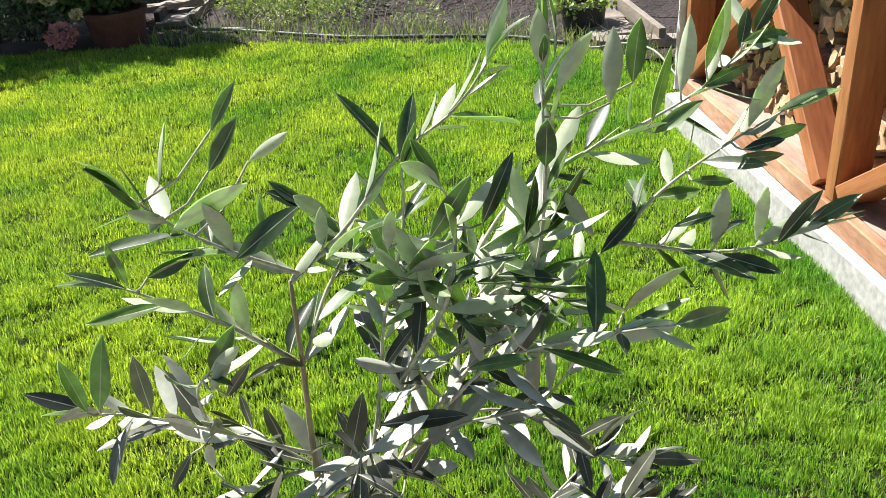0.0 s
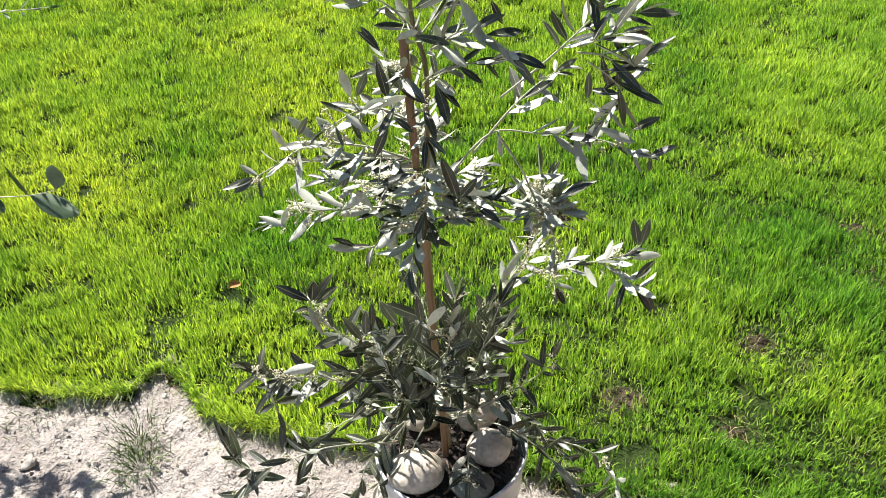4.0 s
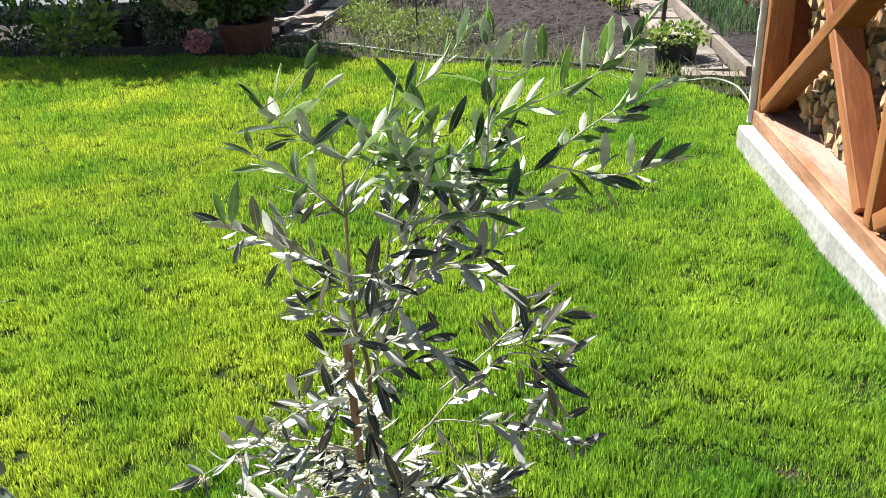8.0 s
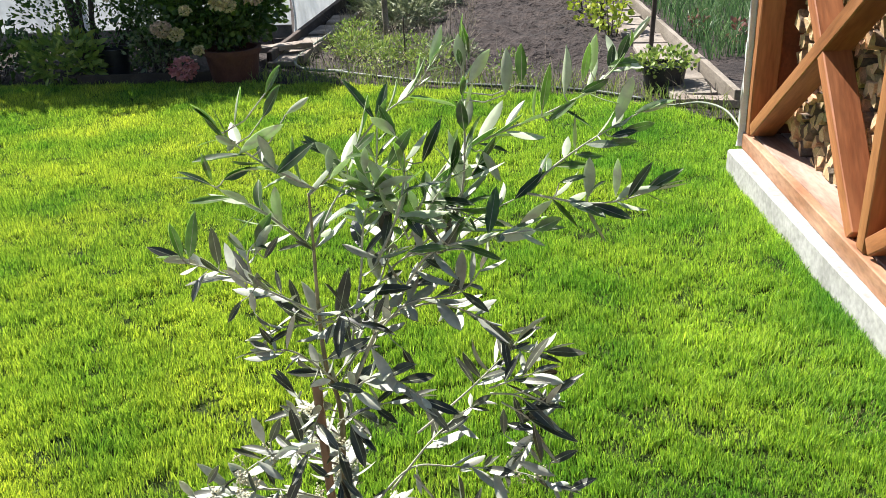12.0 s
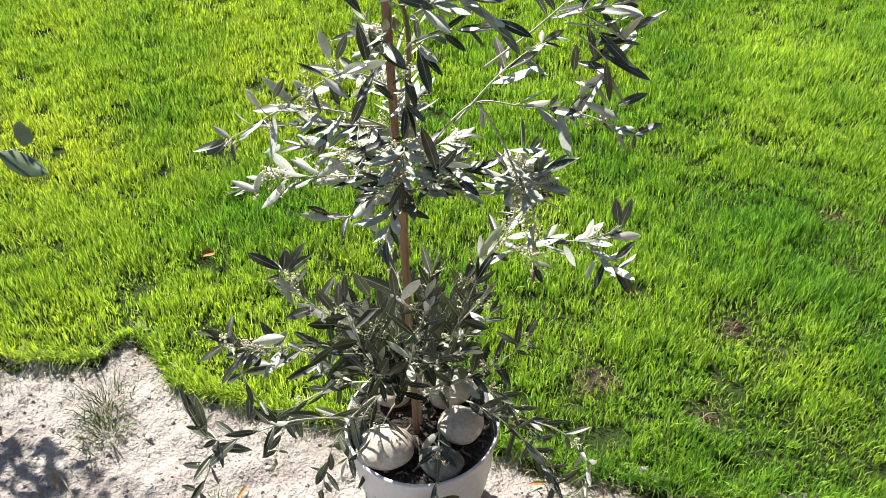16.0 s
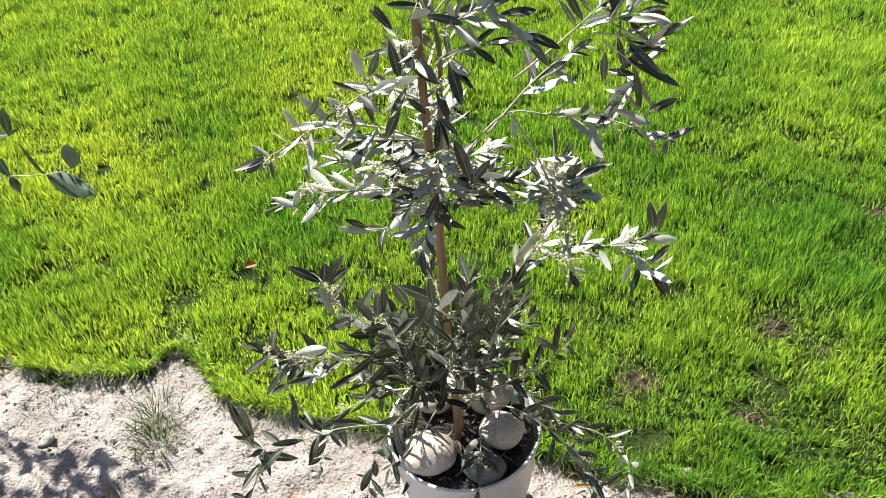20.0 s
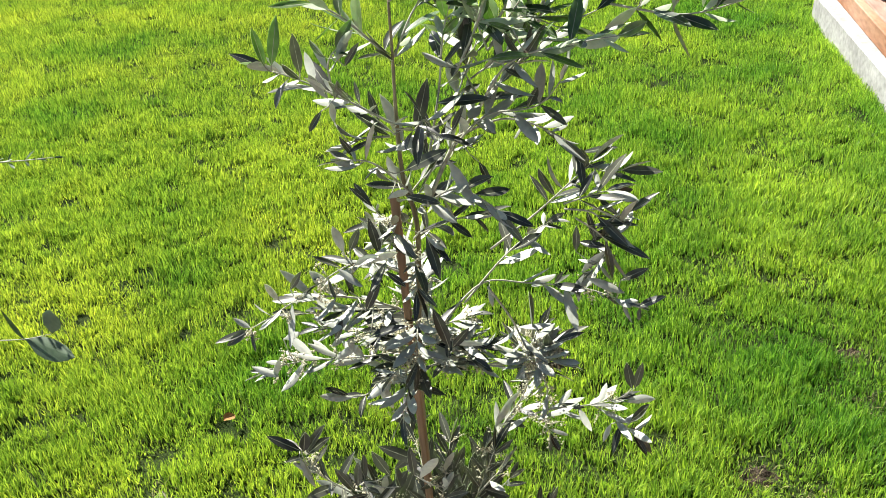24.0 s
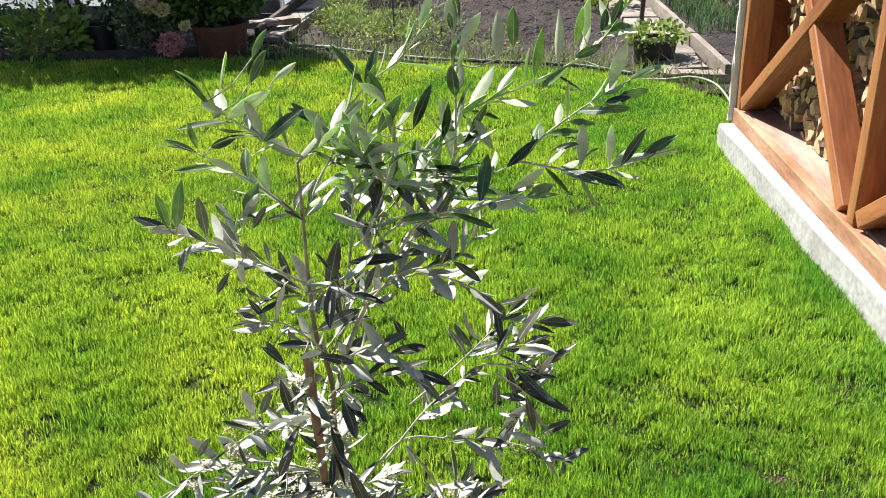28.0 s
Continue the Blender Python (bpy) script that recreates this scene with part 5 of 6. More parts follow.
for k, y in enumerate((3.78, 2.215, 0.65, -0.915)):
    lo, hi = y - 0.040, y - 1.525
    shed_beam("cross_strut", (lo - 0.01, 0.270), (hi + 0.02, 1.312), 0.070, seed=10 + k)
    shed_beam("cross_strut", (hi + 0.075, 0.245), (lo - 0.03, 1.73), 0.072, DEEP - 0.006, FX + 0.003, seed=20 + k)
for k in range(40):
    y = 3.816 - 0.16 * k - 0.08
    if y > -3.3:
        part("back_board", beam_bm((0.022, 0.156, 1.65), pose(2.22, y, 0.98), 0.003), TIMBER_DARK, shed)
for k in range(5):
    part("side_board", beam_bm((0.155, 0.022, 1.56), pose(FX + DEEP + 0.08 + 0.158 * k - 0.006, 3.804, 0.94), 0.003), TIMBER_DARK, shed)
part("corner_trim", beam_bm((0.11, 0.022, 0.82), pose(FX + 0.022, 3.829, 0.56), 0.006, 0.005, 5, 14), WHITE_PAINT, shed, "white painted corner board")
for k in range(5):
    part("floor_board", beam_bm((0.146, 7.1, 0.03), pose(FX + 0.110 + 0.149 * k, 0.26, 0.216), 0.004, 0.002, 30 + k, 30), FLOOR_DUST, shed, "dusty pinkish-grey floor board")
part("roof", beam_bm((1.35, 7.5, 0.05), pose(FX + 0.25, 0.2, TOP + 0.12, 0, 6, 0), 0.01), OLD_WOOD, shed, "plank roof of the shed")


def split_log(rng, radius, length):
    """A split piece of firewood along x: a wedge, half or quarter of a round, with a bark side and torn split faces."""
    kind = rng.random()
    sweep = rng.uniform(1.0, 1.5) if kind < 0.5 else rng.uniform(1.7, 2.6) if kind < 0.8 else rng.uniform(3.0, 3.4)
    start, n = rng.uniform(0, 6.28), 5
    big = radius * (1.9 if sweep < 1.6 else 1.55 if sweep < 2.7 else 1.15)
    ring = [(rng.uniform(-0.15, 0.15) * big, rng.uniform(-0.15, 0.15) * big)]
    for k in range(n):
        a = start + sweep * k / (n - 1)
        r = big * rng.uniform(0.9, 1.08)
        ring.append((r * math.cos(a), r * math.sin(a)))
    my, mz = sum(q[0] for q in ring) / len(ring), sum(q[1] for q in ring) / len(ring)
    ring = [(y - my, z - mz) for y, z in ring]
    sides = len(ring)
    verts, faces, slots = [], [], []
    for x, s in ((-0.5, 0.90), (-0.48, 0.99), (0.0, 1.03), (0.5, 0.98)):
        for y, z in ring:
            verts.append((x * length + rng.uniform(-0.004, 0.004), y * s + rng.uniform(-0.003, 0.003), z * s + rng.uniform(-0.003, 0.003)))
    for i in range(3):
        for k in range(sides):
            k2 = (k + 1) % sides
            faces.append((i * sides + k, (i + 1) * sides + k, (i + 1) * sides + k2, i * sides + k2))
            slots.append(1 if 0 < k < n else 0)
    faces += [tuple(range(sides)), tuple(3 * sides + k for k in reversed(range(sides)))]
    slots += [0, 0]
    return raw_mesh("log", verts, faces, [LOG_END, LOG_BARK], slots)


log_rng = random.Random(12)
LOGS = [split_log(log_rng, log_rng.uniform(0.028, 0.046), 0.28) for _ in range(26)]


def stack_bay(y0, y1, group_label):
    """Firewood piled between two posts, behind the struts."""
    pile = empty_thing("firewood_pile", (FX + 0.4, (y0 + y1) / 2, 0.19), group_label, "firewood", "firewood in the shed")
    z, row = 0.262, 0
    while z < 1.30:
        y = y0 + 0.05 + 0.03 * (row % 2)
        while y < y1 - 0.04:
            if not (y > y1 - 0.12 and z < 0.62):
                ob = linked("log", log_rng.choice(LOGS), pile)
                ob.matrix_basis = pose(FX + DEEP + 0.165 + log_rng.uniform(-0.015, 0.05), y + log_rng.uniform(-0.014, 0.014), z + log_rng.uniform(-0.014, 0.014), log_rng.uniform(0, 360), log_rng.uniform(-9, 9), log_rng.uniform(-10, 10))
            y += log_rng.uniform(0.050, 0.072)
        z += 0.054
        row += 1


stack_bay(2.26, 3.70, "stacked split firewood behind crossed struts in the shed")
stack_bay(0.70, 2.16, "stacked split firewood behind crossed struts in the shed")


# ---- the kitchen garden behind the lawn ----
tagged(linked("garden_soil", sheet("garden_soil", -7.0, 8.0, 5.0, 16.0, 0.12, -0.012, 0.05, SOIL, 2.5, 7.0,
                                   keep=lambda x, y: y > float(lawn_end(x)) - 0.05)), "bare dark brown garden soil, crumbly and dry", "soil", kind="structure")
tagged(linked("dug_bed", sheet("dug_bed", -0.75, 1.30, 6.75, 14.0, 0.045, -0.03, 0.085, SOIL, 6.0, 11.0, swell=0.08)), "freshly dug brown garden bed", "garden bed", kind="structure")


def leaf_cloud(rng, n, centre, radii, leaf, up=0.4, shape="ellipsoid", wide=0.45, hollow=0.35):
    """Many small pointed leaves in an uneven cloud: corners and faces."""
    verts, faces = [], []
    c, r = Vector(centre), Vector(radii)
    for _ in range(n):
        while True:
            q = Vector((rng.uniform(-1, 1), rng.uniform(-1, 1), rng.uniform(-1, 1)))
            if hollow < q.length < 1 + 0.25 * noise.noise(q * 2.2 + c):
                break
        p = c + Vector((q.x * r.x, q.y * r.y, q.z * r.z))
        if p.z < 0.01:
            p.z = rng.uniform(0.01, 0.05)
        d = (Vector((q.x, q.y, q.z + up)) + Vector((rng.uniform(-1, 1), rng.uniform(-1, 1), rng.uniform(-1, 1))) * 0.8).normalized()
        s = d.cross(Vector((rng.uniform(-1, 1), rng.uniform(-1, 1), rng.uniform(-1, 1)))).normalized()
        nn = d.cross(s)
        size = leaf * rng.uniform(0.6, 1.25)
        base = len(verts)
        for along, side, bow in ((0, 0, 0), (0.35, 1, 0.06), (0.35, -1, 0.06), (0.72, 0.8, 0.0), (0.72, -0.8, 0.0), (1, 0, -0.12)):
            verts.append(tuple(p + d * size * along + s * size * wide * 0.5 * side + nn * size * bow))
        faces += [(base, base + 1, base + 2), (base + 1, base + 3, base + 4, base + 2), (base + 3, base + 5, base + 4)]
    return verts, faces


def shrub(name, place, radii, n, leaf, material, label, category, seed, stems=7, wide=0.45, group="", hollow=0.35):
    rng = random.Random(seed)
    x, y, z = place
    thing = empty_thing(name, (x, y, 0), label, category, group)
    v, f = leaf_cloud(rng, n, (x, y, z), radii, leaf, wide=wide, hollow=hollow)
    linked("foliage", raw_mesh("foliage", v, f, [material]), thing)["kind"] = "stuff"
    for k in range(stems):
        v, f = [], []
        a = rng.uniform(0, 6.28)
        end = Vector((x + math.cos(a) * radii[0] * 0.7, y + math.sin(a) * radii[1] * 0.7, z + rng.uniform(-0.2, 0.6) * radii[2]))
        root = Vector((x + math.cos(a) * 0.05, y + math.sin(a) * 0.05, -0.02))
        tube(smooth_line([root, root.lerp(end, 0.5) + Vector((0, 0, 0.12 * radii[2])), end], 4), 0.012 * min(1, z * 1.6), 0.003, 5, v, f)
        linked("stem", raw_mesh("stem", v, f, [DARK_WOOD], smooth=True), thing)
    return thing


def flower_head(place, radius, material, parent, seed, label, squash=0.8):
    """A mophead of many small petals."""
    rng = random.Random(seed)
    v, f = leaf_cloud(rng, 210, place, (radius, radius, radius * squash), radius * 0.36, wide=1.0, hollow=0.6)
    ob = linked("flower_head", raw_mesh("flower_head", v, f, [material]), parent, label)
    ob["kind"] = "stuff"


hyd = shrub("hydrangea", (-2.30, 6.85, 0.80), (0.56, 0.45, 0.62), 5200, 0.072, LEAF_DARK, "dark leafy hydrangea with cream and pink flower heads", "shrub", 41, 12, 0.6)
for x, z, r, petal, label in ((-2.13, 0.72, 0.085, PETAL_CREAM, "cream hydrangea flower head"), (-2.07, 0.67, 0.06, PETAL_CREAM, "cream hydrangea flower head"), (-1.85, 0.76, 0.085, PETAL_FADED, "faded pinkish flower head"),
                              (-2.66, 0.50, 0.075, PETAL_FADED, "faded pinkish flower head"), (-2.54, 0.455, 0.062, PETAL_CREAM, "cream hydrangea flower head"), (-2.37, 0.32, 0.045, PETAL_CREAM, "small cream flower head"),
                              (-2.435, 0.645, 0.045, PETAL_CREAM, "small cream flower head"), (-3.05, 0.81, 0.075, PETAL_FADED, "faded pinkish flower head"), (-2.53, 0.17, 0.105, PETAL_PINK, "pink flower head near the ground")):
    flower_head((x, 6.33, z), r, petal, hyd, int(1000 * (z - x)), label)


def small_tree(place, height, crown_centre, crown_radii, n, label, seed):
    """A garden tree: several tapered stems with limbs and an uneven crown of many leaves."""
    rng = random.Random(seed)
    x, y = place
    thing = empty_thing("garden_tree", (x, y, 0), label, "tree")
    for k in range(6):
        v, f = [], []
        a = k * 1.05 + rng.uniform(-0.3, 0.3)
        c, s = math.cos(a), math.sin(a)
        fork = Vector((x + 0.35 * c, y + 0.25 * s, height * 0.42))
        tube(smooth_line([(x + 0.08 * c, y + 0.08 * s, -0.03), (x + 0.14 * c, y + 0.12 * s, height * 0.2), fork, (x + 0.8 * c, y + 0.5 * s, height * 0.8)], 5), 0.026, 0.008, 7, v, f)
        trunk = linked("trunk", raw_mesh("trunk", v, f, [DARK_WOOD], smooth=True), thing)
        for j in range(3):
            v, f = [], []
            b = a + rng.uniform(-0.9, 0.9)
            tube(smooth_line([fork, fork + Vector((0.3 * math.cos(b), 0.2 * math.sin(b), 0.4)), fork + Vector((0.8 * math.cos(b), 0.5 * math.sin(b), rng.uniform(0.6, 1.3)))], 4), 0.012, 0.003, 5, v, f)
            linked("limb", raw_mesh("limb", v, f, [DARK_WOOD], smooth=True), trunk)
    v, f = leaf_cloud(rng, n, crown_centre, crown_radii, 0.10, wide=0.55, hollow=0.2)
    linked("crown", raw_mesh("crown", v, f, [LEAF_DARK]), thing)["kind"] = "stuff"


small_tree((-3.85, 7.45), 3.0, (-4.70, 8.15, 2.3), (1.50, 1.30, 1.0), 12000, "multi-stemmed garden tree shading the lawn's end", 47)
shrub("rose_bush", (-3.6, 7.35, 0.5), (0.85, 0.5, 0.6), 2600, 0.05, LEAF_DARK, "dark shrub with thin arching stems in shade", "shrub", 42, 10, 0.5)
shrub("leafy_perennial", (-3.75, 6.75, 0.22), (0.36, 0.25, 0.22), 420, 0.10, LEAF_BRIGHT, "bright green broad-leaved perennial at the lawn's edge", "plant", 43, 0, 0.45)
shrub("currant_bush", (-2.98, 7.1, 0.62), (0.40, 0.32, 0.55), 1700, 0.06, LEAF_DARK, "dark leafy bush with thin stems in shade", "shrub", 48, 9, 0.55)
shrub("leafy_perennial", (-4.5, 6.9, 0.25), (0.42, 0.3, 0.26), 420, 0.08, LEAF_DARK, "dark green shrub in shade", "plant", 44, 5, 0.5)
shrub("leafy_perennial", (-2.95, 6.95, 0.3), (0.3, 0.25, 0.3), 500, 0.05, LEAF_GREY, "small grey-green bush in shade", "plant", 45, 5, 0.5)


def garden_pot(name, x, y, r_top, r_low, h, material, label, rim=0.02):
    pot_thing = empty_thing(name, (x, y, 0), label, "plant pot")
    part("pot_body", lathe([(0, 0), (r_low, 0), (r_low + (r_top - r_low) * 0.85, h * 0.85), (r_top + rim * 0.5, h * 0.85), (r_top + rim * 0.6, h), (r_top - rim, h), (r_top - rim * 1.4, h * 0.85), (0, h * 0.82)],
                           (x, y, -0.01), 36), material, pot_thing, smooth=False)
    return pot_thing


garden_pot("terracotta_pot", -2.185, 6.66, 0.24, 0.195, 0.29, TERRACOTTA_SHADED, "large terracotta pot in deep shade under a hydrangea", 0.025)
garden_pot("black_pot", -3.38, 6.98, 0.13, 0.11, 0.26, BLACK_PLASTIC, "black plastic nursery pot in shade", 0.012)
garden_pot("black_pot", 1.40, 5.92, 0.17, 0.145, 0.19, BLACK_PLASTIC, "low black plastic tub with strawberry plants", 0.012)
shrub("strawberry_plant", (1.39, 5.90, 0.21), (0.25, 0.20, 0.10), 420, 0.042, LEAF_BRIGHT, "bright green strawberry plants growing in a black tub", "plant", 46, 0, 0.7)


def board(name, a, b, high, thick, material, label, category="board", tilt=0.0, seed=0, group="garden boards"):
    a, b = Vector(a), Vector(b)
    m = between(a, b, (0, 0, 1)) @ Matrix.Rotation(tilt, 4, "Z")
    ob = part(name, beam_bm((high, thick, (b - a).length), m, 0.004, 0.004, seed, 10), material)
    tagged(ob, label, category, group)


board("edging_board", (1.80, 5.28, 0.05), (1.78, 10.6, 0.06), 0.13, 0.045, OLD_WOOD, "weathered grey-brown edging board of a garden bed", seed=1)
board("edging_board", (-2.02, 7.25, 0.05), (-1.90, 11.8, 0.06), 0.13, 0.05, DARK_WOOD, "dark edging board beside the path", seed=2)
board("edging_board", (-1.73, 7.3, 0.03), (-1.55, 10.4, 0.03), 0.07, 0.05, OLD_WOOD, "pale weathered edging board of a herb bed", seed=3)
board("edging_board", (-2.30, 7.45, 0.10), (-1.72, 7.75, 0.10), 0.05, 0.16, OLD_WOOD, "short weathered plank on the path", seed=4)
board("edging_board", (1.38, 5.42, 0.015), (2.1, 5.28, 0.015), 0.06, 0.14, OLD_WOOD, "weathered plank step at the lawn's end", seed=5)
board("edging_board", (-3.6, 6.62, 0.04), (-2.1, 6.62, 0.04), 0.09, 0.03, DARK_WOOD, "dark edging board at the lawn's end", seed=6)


def slab(x, y, sx, sy, turn, seed):
    ob = part("path_slab", beam_bm((sx, sy, 0.05), pose(x, y, 0.012, 0, 0, turn), 0.008, 0.006, seed, 3), PATH_SLAB)
    tagged(ob, "worn pale path slab between garden beds", "slab", "path slabs")


for k in range(9):
    slab(1.56 + 0.02 * math.sin(k * 2.1), 5.75 + 0.52 * k, 0.33, 0.47, 4 * math.sin(k * 1.3), 50 + k)
for k in range(4):
    slab(-1.90 + 0.05 * k, 7.5 + 0.75 * k, 0.26, 0.6, 3 * math.sin(k * 2.3), 70 + k)


def stick(name, x, y, h, r, material, label, lean=(0, 0)):
    v, f = tube(smooth_line([(x, y, -0.05), (x + lean[0] * 0.5, y + lean[1] * 0.5, h * 0.5), (x + lean[0], y + lean[1], h)], 4), r, r * 0.85, 8)
    tagged(linked(name, raw_mesh(name, v, f, [material], smooth=True)), label, "garden stake", "garden stakes")


stick("garden_stake", -1.06, 8.6, 1.25, 0.032, OLD_WOOD, "grey weathered wooden post in the herb bed", (-0.02, 0))
stick("garden_stake", 1.42, 6.7, 1.5, 0.021, DARK_WOOD, "dark thin post beside the path", (0.05, 0))
stick("garden_stake", 1.27, 8.9, 1.4, 0.022, DARK_WOOD, "dark thin post in the garden bed")
stick("garden_stake", -0.72, 7.1, 0.42, 0.008, DARK_WOOD, "thin dark stick in the herb bed")
stick("garden_stake", -0.9, 9.6, 0.9, 0.010, OLD_WOOD, "thin grey stick in the herb bed", (0.04, 0))
stick("garden_stake", -2.1, 7.9, 1.3, 0.012, DARK_WOOD, "thin dark stick leaning before plastic film", (-0.30, 0.1))

for k, (x, y, rx, n, m, size) in enumerate(((-1.25, 7.6, 0.30, 700, LEAF_BRIGHT, 0.05), (-0.75, 7.35, 0.34, 800, LEAF_BRIGHT, 0.045), (-0.30, 7.1, 0.26, 380, LEAF_GREY, 0.06), (-1.35, 8.4, 0.26, 500, LEAF_BRIGHT, 0.05),
                                            (-0.95, 9.4, 0.42, 900, LEAF_GREY, 0.11), (-1.25, 10.4, 0.45, 900, LEAF_GREY, 0.12), (-0.7, 10.6, 0.35, 600, LEAF_GREY, 0.11), (-1.6, 11.4, 0.4, 600, LEAF_BRIGHT, 0.1), (-1.0, 7.0, 0.28, 500, LEAF_BRIGHT, 0.045), (-0.45, 6.75, 0.24, 360, LEAF_BRIGHT, 0.045), (0.2, 6.45, 0.2, 200, LEAF_BRIGHT, 0.04))):
    shrub("herb_clump", (x, y, 0.10 + 0.05 * (3 < k < 8)), (rx, rx * 0.9, 0.13 + 0.14 * (3 < k < 8)), n, size, m, "low green herb clump in the garden bed" if m is LEAF_BRIGHT else "grey-green lavender clump in the garden bed", "herb", 80 + k, 0, 0.28, "herbs in the bed", 0.2)
for k, (x, y, z, r) in enumerate(((0.35, 11.2, 0.15, 0.2), (0.75, 10.9, 0.15, 0.22), (1.15, 8.9, 0.25, 0.24), (1.30, 8.3, 0.28, 0.20), (1.22, 10.0, 0.3, 0.25), (0.1, 11.6, 0.2, 0.25))):
    shrub("yellow_shrub", (x, y, z), (r, r, z), 150, 0.07, LEAF_YELLOW, "small yellow-green leafed shrub in the garden bed", "shrub", 120 + k, 4, 0.6, "yellow-green shrubs")
for k, (x, y) in enumerate(((2.1, 8.0), (2.35, 7.4))):
    shrub("reddish_plant", (x, y, 0.13), (0.09, 0.09, 0.13), 40, 0.06, LEAF_RED, "small reddish-brown leafy plant in the bed", "plant", 140 + k, 3, 0.5, "reddish plants")


def onion_rows():
    """Rows of upright tube-like leaves."""
    rng = np.random.default_rng(14)
    out = []
    for row in range(16):
        y = 6.95 + 0.36 * row + rng.normal(0, 0.07, 520)
        x = 2.2 + rng.uniform(-0.25, 3.2, 520)
        n = 520
        out.append(blades(rng, x, y, rng.uniform(0.12, 0.32, n), rng.uniform(0.007, 0.013, n), np.clip(rng.normal(0.45, 0.2, n), 0.05, 1), rng.uniform(0, 6.28, n)))
    return np.concatenate(out)


tagged(linked("onion_bed", blade_mesh("onion_bed", onion_rows(), LEAF_ONION)), "rows of green onion leaves in the bed", "vegetables", kind="stuff")


def weeds():
    rng = np.random.default_rng(15)
    n = 1900
    x = rng.uniform(-2.0, 2.0, n)
    y = lawn_end(x) + np.abs(rng.normal(0.1, 0.35, n))
    return blades(rng, x, y, rng.uniform(0.04, 0.14, n), rng.uniform(0.004, 0.008, n), np.clip(rng.normal(0.5, 0.25, n), 0.05, 1), rng.uniform(0, 6.28, n))


tagged(linked("border_weeds", blade_mesh("border_weeds", weeds(), LEAF_BRIGHT)), "thin weeds along the lawn's end", "weeds", kind="stuff")


def dry_stems():
    """Old thin stems and stalks among the herbs and along the lawn's end."""
    rng = np.random.default_rng(16)
    n = 2100
    x = np.concatenate([rng.uniform(-1.7, -0.1, 1700), rng.uniform(-1.2, 1.9, 400)])
    y = np.concatenate([rng.uniform(6.9, 11.5, 1700), np.zeros(400)])
    y[1700:] = lawn_end(x[1700:]) + np.abs(rng.normal(0.1, 0.5, 400))
    return blades(rng, x, y, rng.uniform(0.06, 0.34, n), rng.uniform(0.003, 0.007, n), np.clip(rng.normal(0.6, 0.3, n), 0.05, 1.1), rng.uniform(0, 6.28, n))


tagged(linked("dry_stems", blade_mesh("dry_stems", dry_stems(), DRY_STEM)), "pale dry stalks among the herbs", "dry stalks", kind="stuff")


def hose(name, points, r, material, label):
    v, f = tube(smooth_line(points, 8), r, r, 8)
    tagged(linked(name, raw_mesh(name, v, f, [material], smooth=True)), label, "garden hose")


hose("garden_hose", [(1.20, 5.30, 0.02), (1.36, 5.24, 0.03), (1.50, 5.05, 0.09), (1.585, 4.75, 0.11), (1.62, 4.45, 0.05), (1.62, 4.2, 0.02)], 0.0075, HOSE, "pale garden hose curving at the shed's corner")
hose("garden_hose", [(-1.62, 8.3, 0.10), (-1.72, 7.9, 0.06), (-1.78, 7.3, 0.03), (-1.62, 6.9, 0.025), (-1.2, 6.75, 0.02)], 0.014, HOSE, "pale garden hose lying across the path")
hose("garden_hose", [(-1.3, 6.75, 0.02), (-0.4, 6.2, 0.02), (0.2, 5.98, 0.025), (0.8, 5.78, 0.02), (1.2, 5.45, 0.02)], 0.016, HOSE_DARK, "dark hose along the lawn's end")

# ---- polythene tunnel behind the hydrangea ----
tunnel = empty_thing("polythene_tunnel", (-4.2, 8.6, 0), "low garden tunnel covered with pale translucent plastic film", "greenhouse")


def film_sheet(x0, y0, x1, y1, bow, nx, seed):
    """A hanging plastic sheet between two points of the ground, wrinkled and leaning in towards the top."""
    verts, faces, nz = [], [], 24
    a, along = Vector((x0, y0, 0)), Vector((x1 - x0, y1 - y0, 0))
    out = Vector((-along.y, along.x, 0)).normalized()
    for j in range(nz + 1):
        for i in range(nx + 1):
            h, s = 1.05 * j / nz, i / nx
            fold = bow * h * h + 0.045 * noise.noise(Vector((s * along.length * 2.6, h * 1.2, seed))) + 0.02 * noise.noise(Vector((s * along.length * 9, h * 3.0 + s * 5, seed + 4)))
            verts.append(tuple(a + along * s + out * fold + Vector((0, 0, h))))
    for j in range(nz):
        for i in range(nx):
            faces.append((j * (nx + 1) + i, j * (nx + 1) + i + 1, (j + 1) * (nx + 1) + i + 1, (j + 1) * (nx + 1) + i))
    linked("film", raw_mesh("film", verts, faces, [FILM], smooth=True), tunnel, "wrinkled pale plastic film")


film_sheet(-7.4, 8.85, -2.14, 8.85, 0.10, 110, 1)
film_sheet(-2.13, 8.86, -1.99, 13.5, 0.04, 90, 2)
part("base_board", beam_bm((5.3, 0.04, 0.14), pose(-4.78, 8.80, 0.06), 0.004, 0.003, 4, 12), OLD_WOOD, tunnel)
for k in range(5):
    part("hoop_post", beam_bm((0.05, 0.05, 1.05), pose(-7.2 + 1.22 * k, 9.1, 0.50), 0.004), DARK_WOOD, tunnel)

# ---- small things ----
def flat_stone(x, y, r, seed):
    ob = part("pebble", lump((0, 0, 0), (r, r * 0.75, r * 0.5), seed, 0.35, 1.3, 2, seed), PEBBLE, smooth=True)
    ob.location = (x, y, r * 0.18)
    tagged(ob, "small pale pebble lying on the sand", "pebble", "pebbles on the sand")


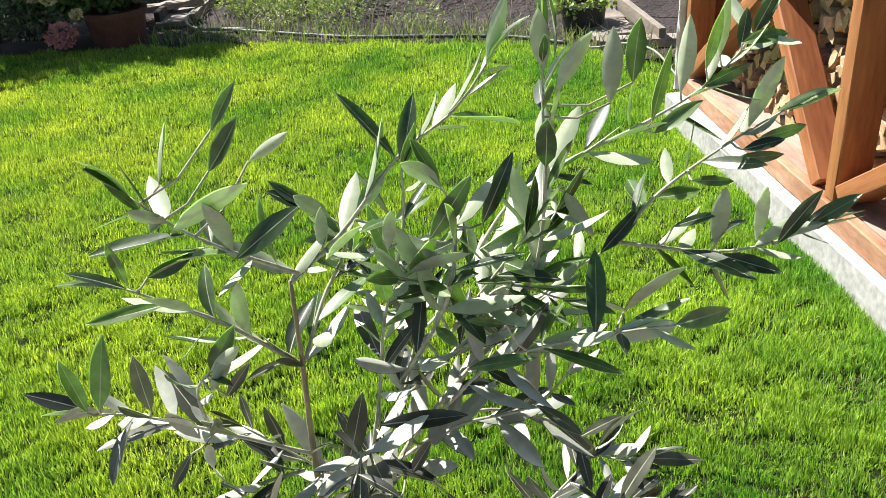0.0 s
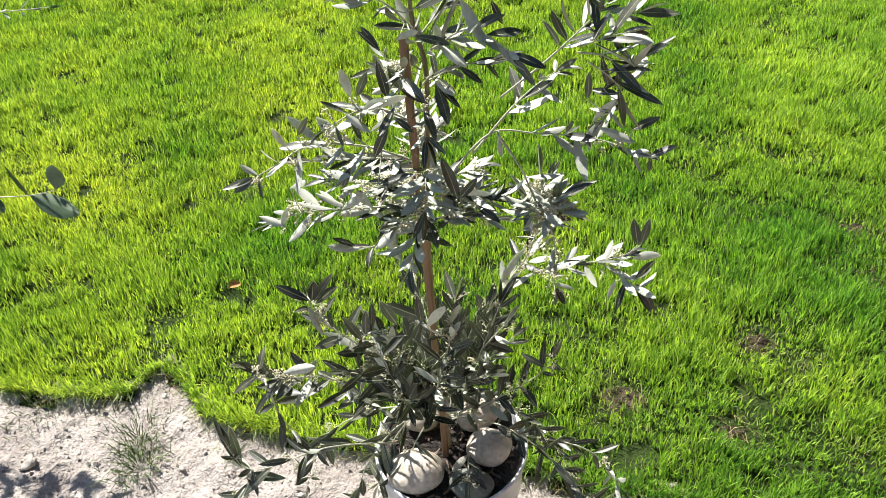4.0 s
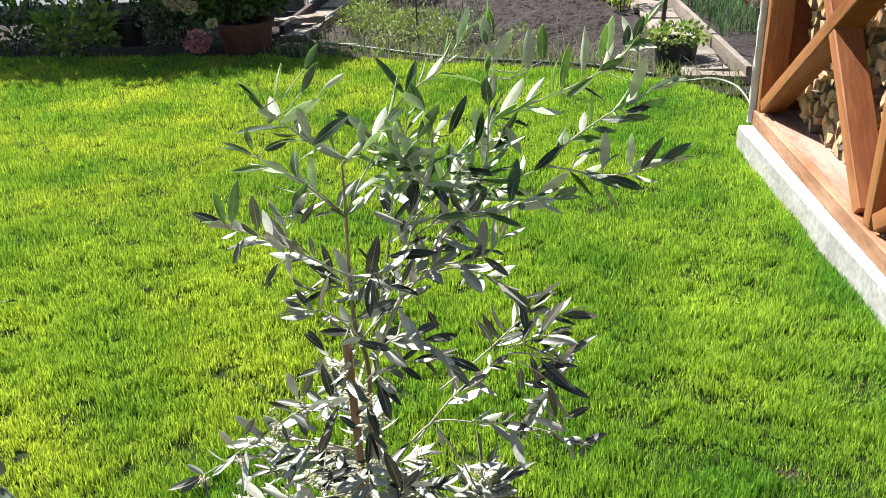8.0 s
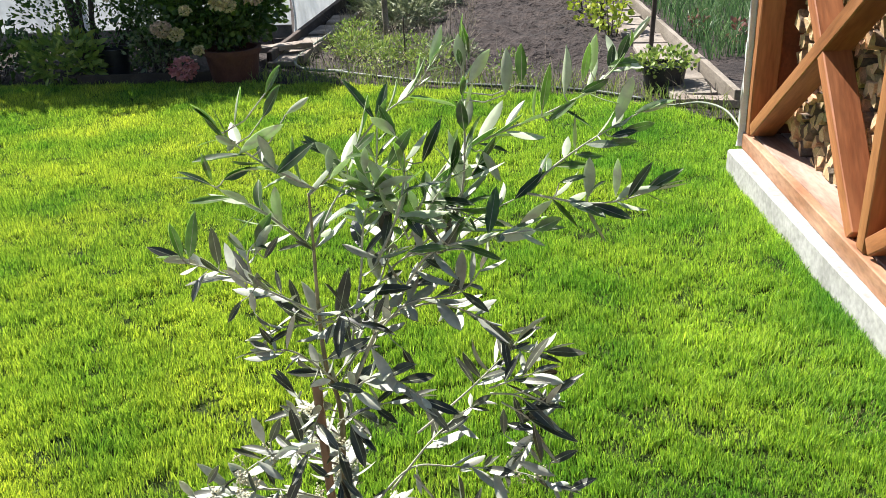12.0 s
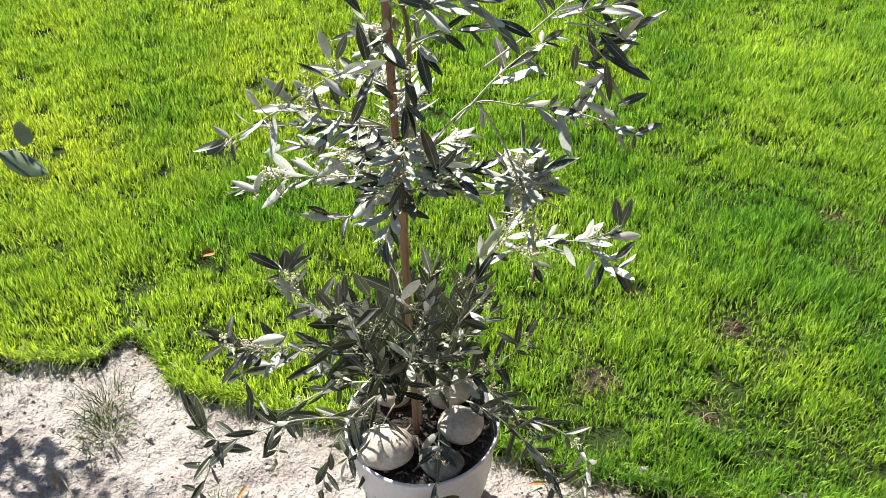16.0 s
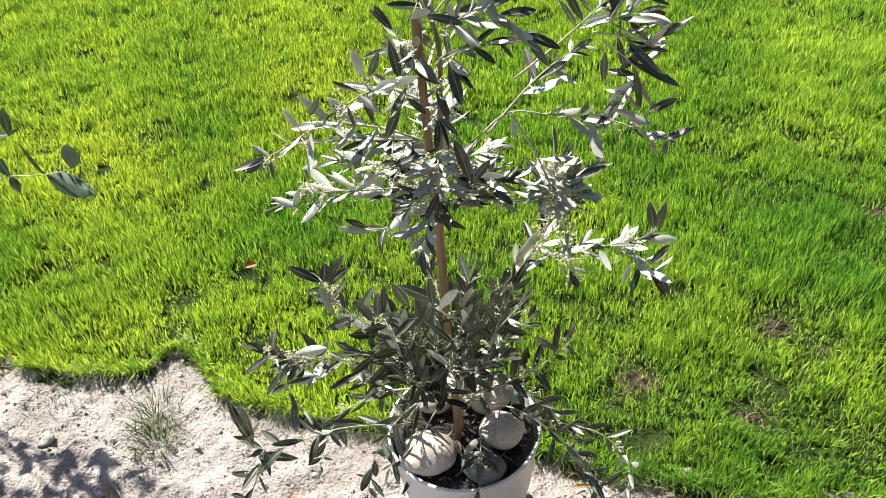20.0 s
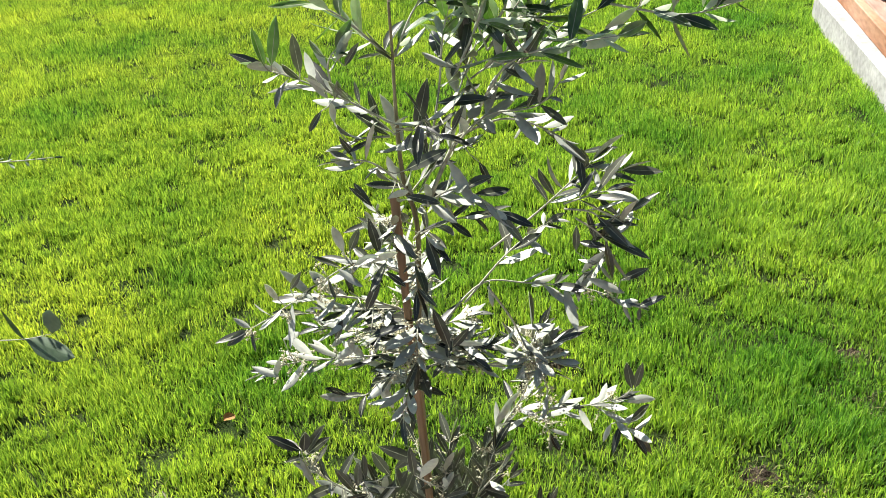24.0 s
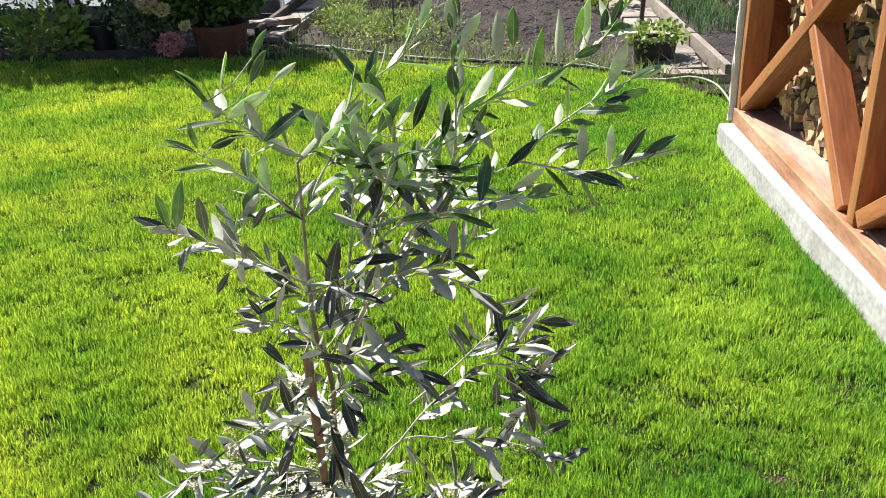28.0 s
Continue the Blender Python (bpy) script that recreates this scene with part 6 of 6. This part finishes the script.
def sand_crumbs():
    """Small angular crumbs and flakes of crust strewn over the sand."""
    rng = random.Random(93)
    verts, faces = [], []
    for _ in range(5200):
        x = rng.uniform(-1.3, 0.95)
        y = rng.uniform(-0.32, float(lawn_edge(x)) + 0.01)
        r = 0.0016 + 0.0045 * rng.random() ** 3
        q = Vector((x * 17.0, y * 17.0, 1.0))
        z = -0.004 + 0.022 * (noise.fractal(q, 0.9, 2.2, 4) * 0.6 + 0.35 * noise.noise(q * 6.3))
        base, turn = len(verts), rng.uniform(0, 6.28)
        for k in range(4):
            a = turn + k * 1.57 + rng.uniform(-0.4, 0.4)
            verts.append((x + r * 1.3 * math.cos(a), y + r * math.sin(a), z - 0.0005))
        verts.append((x + rng.uniform(-0.4, 0.4) * r, y + rng.uniform(-0.4, 0.4) * r, z + r * rng.uniform(0.5, 1.0)))
        faces += [(base + k, base + (k + 1) % 4, base + 4) for k in range(4)]
    tagged(linked("sand_crumbs", raw_mesh("sand_crumbs", verts, faces, [CRUMB])), "pale crumbs and flakes of dried sandy crust", "sand", kind="stuff")


sand_crumbs()
peb_rng = random.Random(91)
flat_stone(-1.045, 0.112, 0.018, 1)
for k in range(26):
    x = peb_rng.uniform(-1.15, 0.9)
    y = peb_rng.uniform(-0.2, float(lawn_edge(x)) - 0.03)
    if (x - PX) ** 2 + (y - PY) ** 2 > 0.03:
        flat_stone(x, y, peb_rng.uniform(0.003, 0.009), 10 + k)
v, f, s = leaf_geometry(0.035, 0.024, 0.5, 0.5, 0.8)
ob = linked("dry_leaf", raw_mesh("dry_leaf", v, f, [DRY_LEAF, DRY_LEAF], s))
ob.matrix_world = pose(-0.76, 0.65, 0.045, 10, -12, 60)
tagged(ob, "curled orange-brown dry leaf caught in the grass", "dry leaf")
for k, (x, y, turn) in enumerate(((-0.47, 0.0, 80), (0.09, 0.11, 20), (-0.86, 0.02, -50))):
    v, f, s = leaf_geometry(0.045, 0.008, 0.25, 0.4, 0.5)
    ob = linked("dry_leaf", raw_mesh("dry_leaf", v, f, [DRY_LEAF, DRY_LEAF], s))
    ob.matrix_world = pose(x, y, 0.012, 8, 0, turn)
    tagged(ob, "small brown withered leaf lying on sand", "dry leaf", "withered leaves")
v, f = tube(smooth_line([(-0.871, 0.027, 0.008), (-0.844, 0.016, 0.012), (-0.81, -0.012, 0.008), (-0.778, -0.043, 0.010)], 5), 0.0022, 0.0014, 6)
tagged(linked("dead_twig", raw_mesh("dead_twig", v, f, [DRY_STEM], smooth=True)), "thin dry twig lying on the sand", "twig")
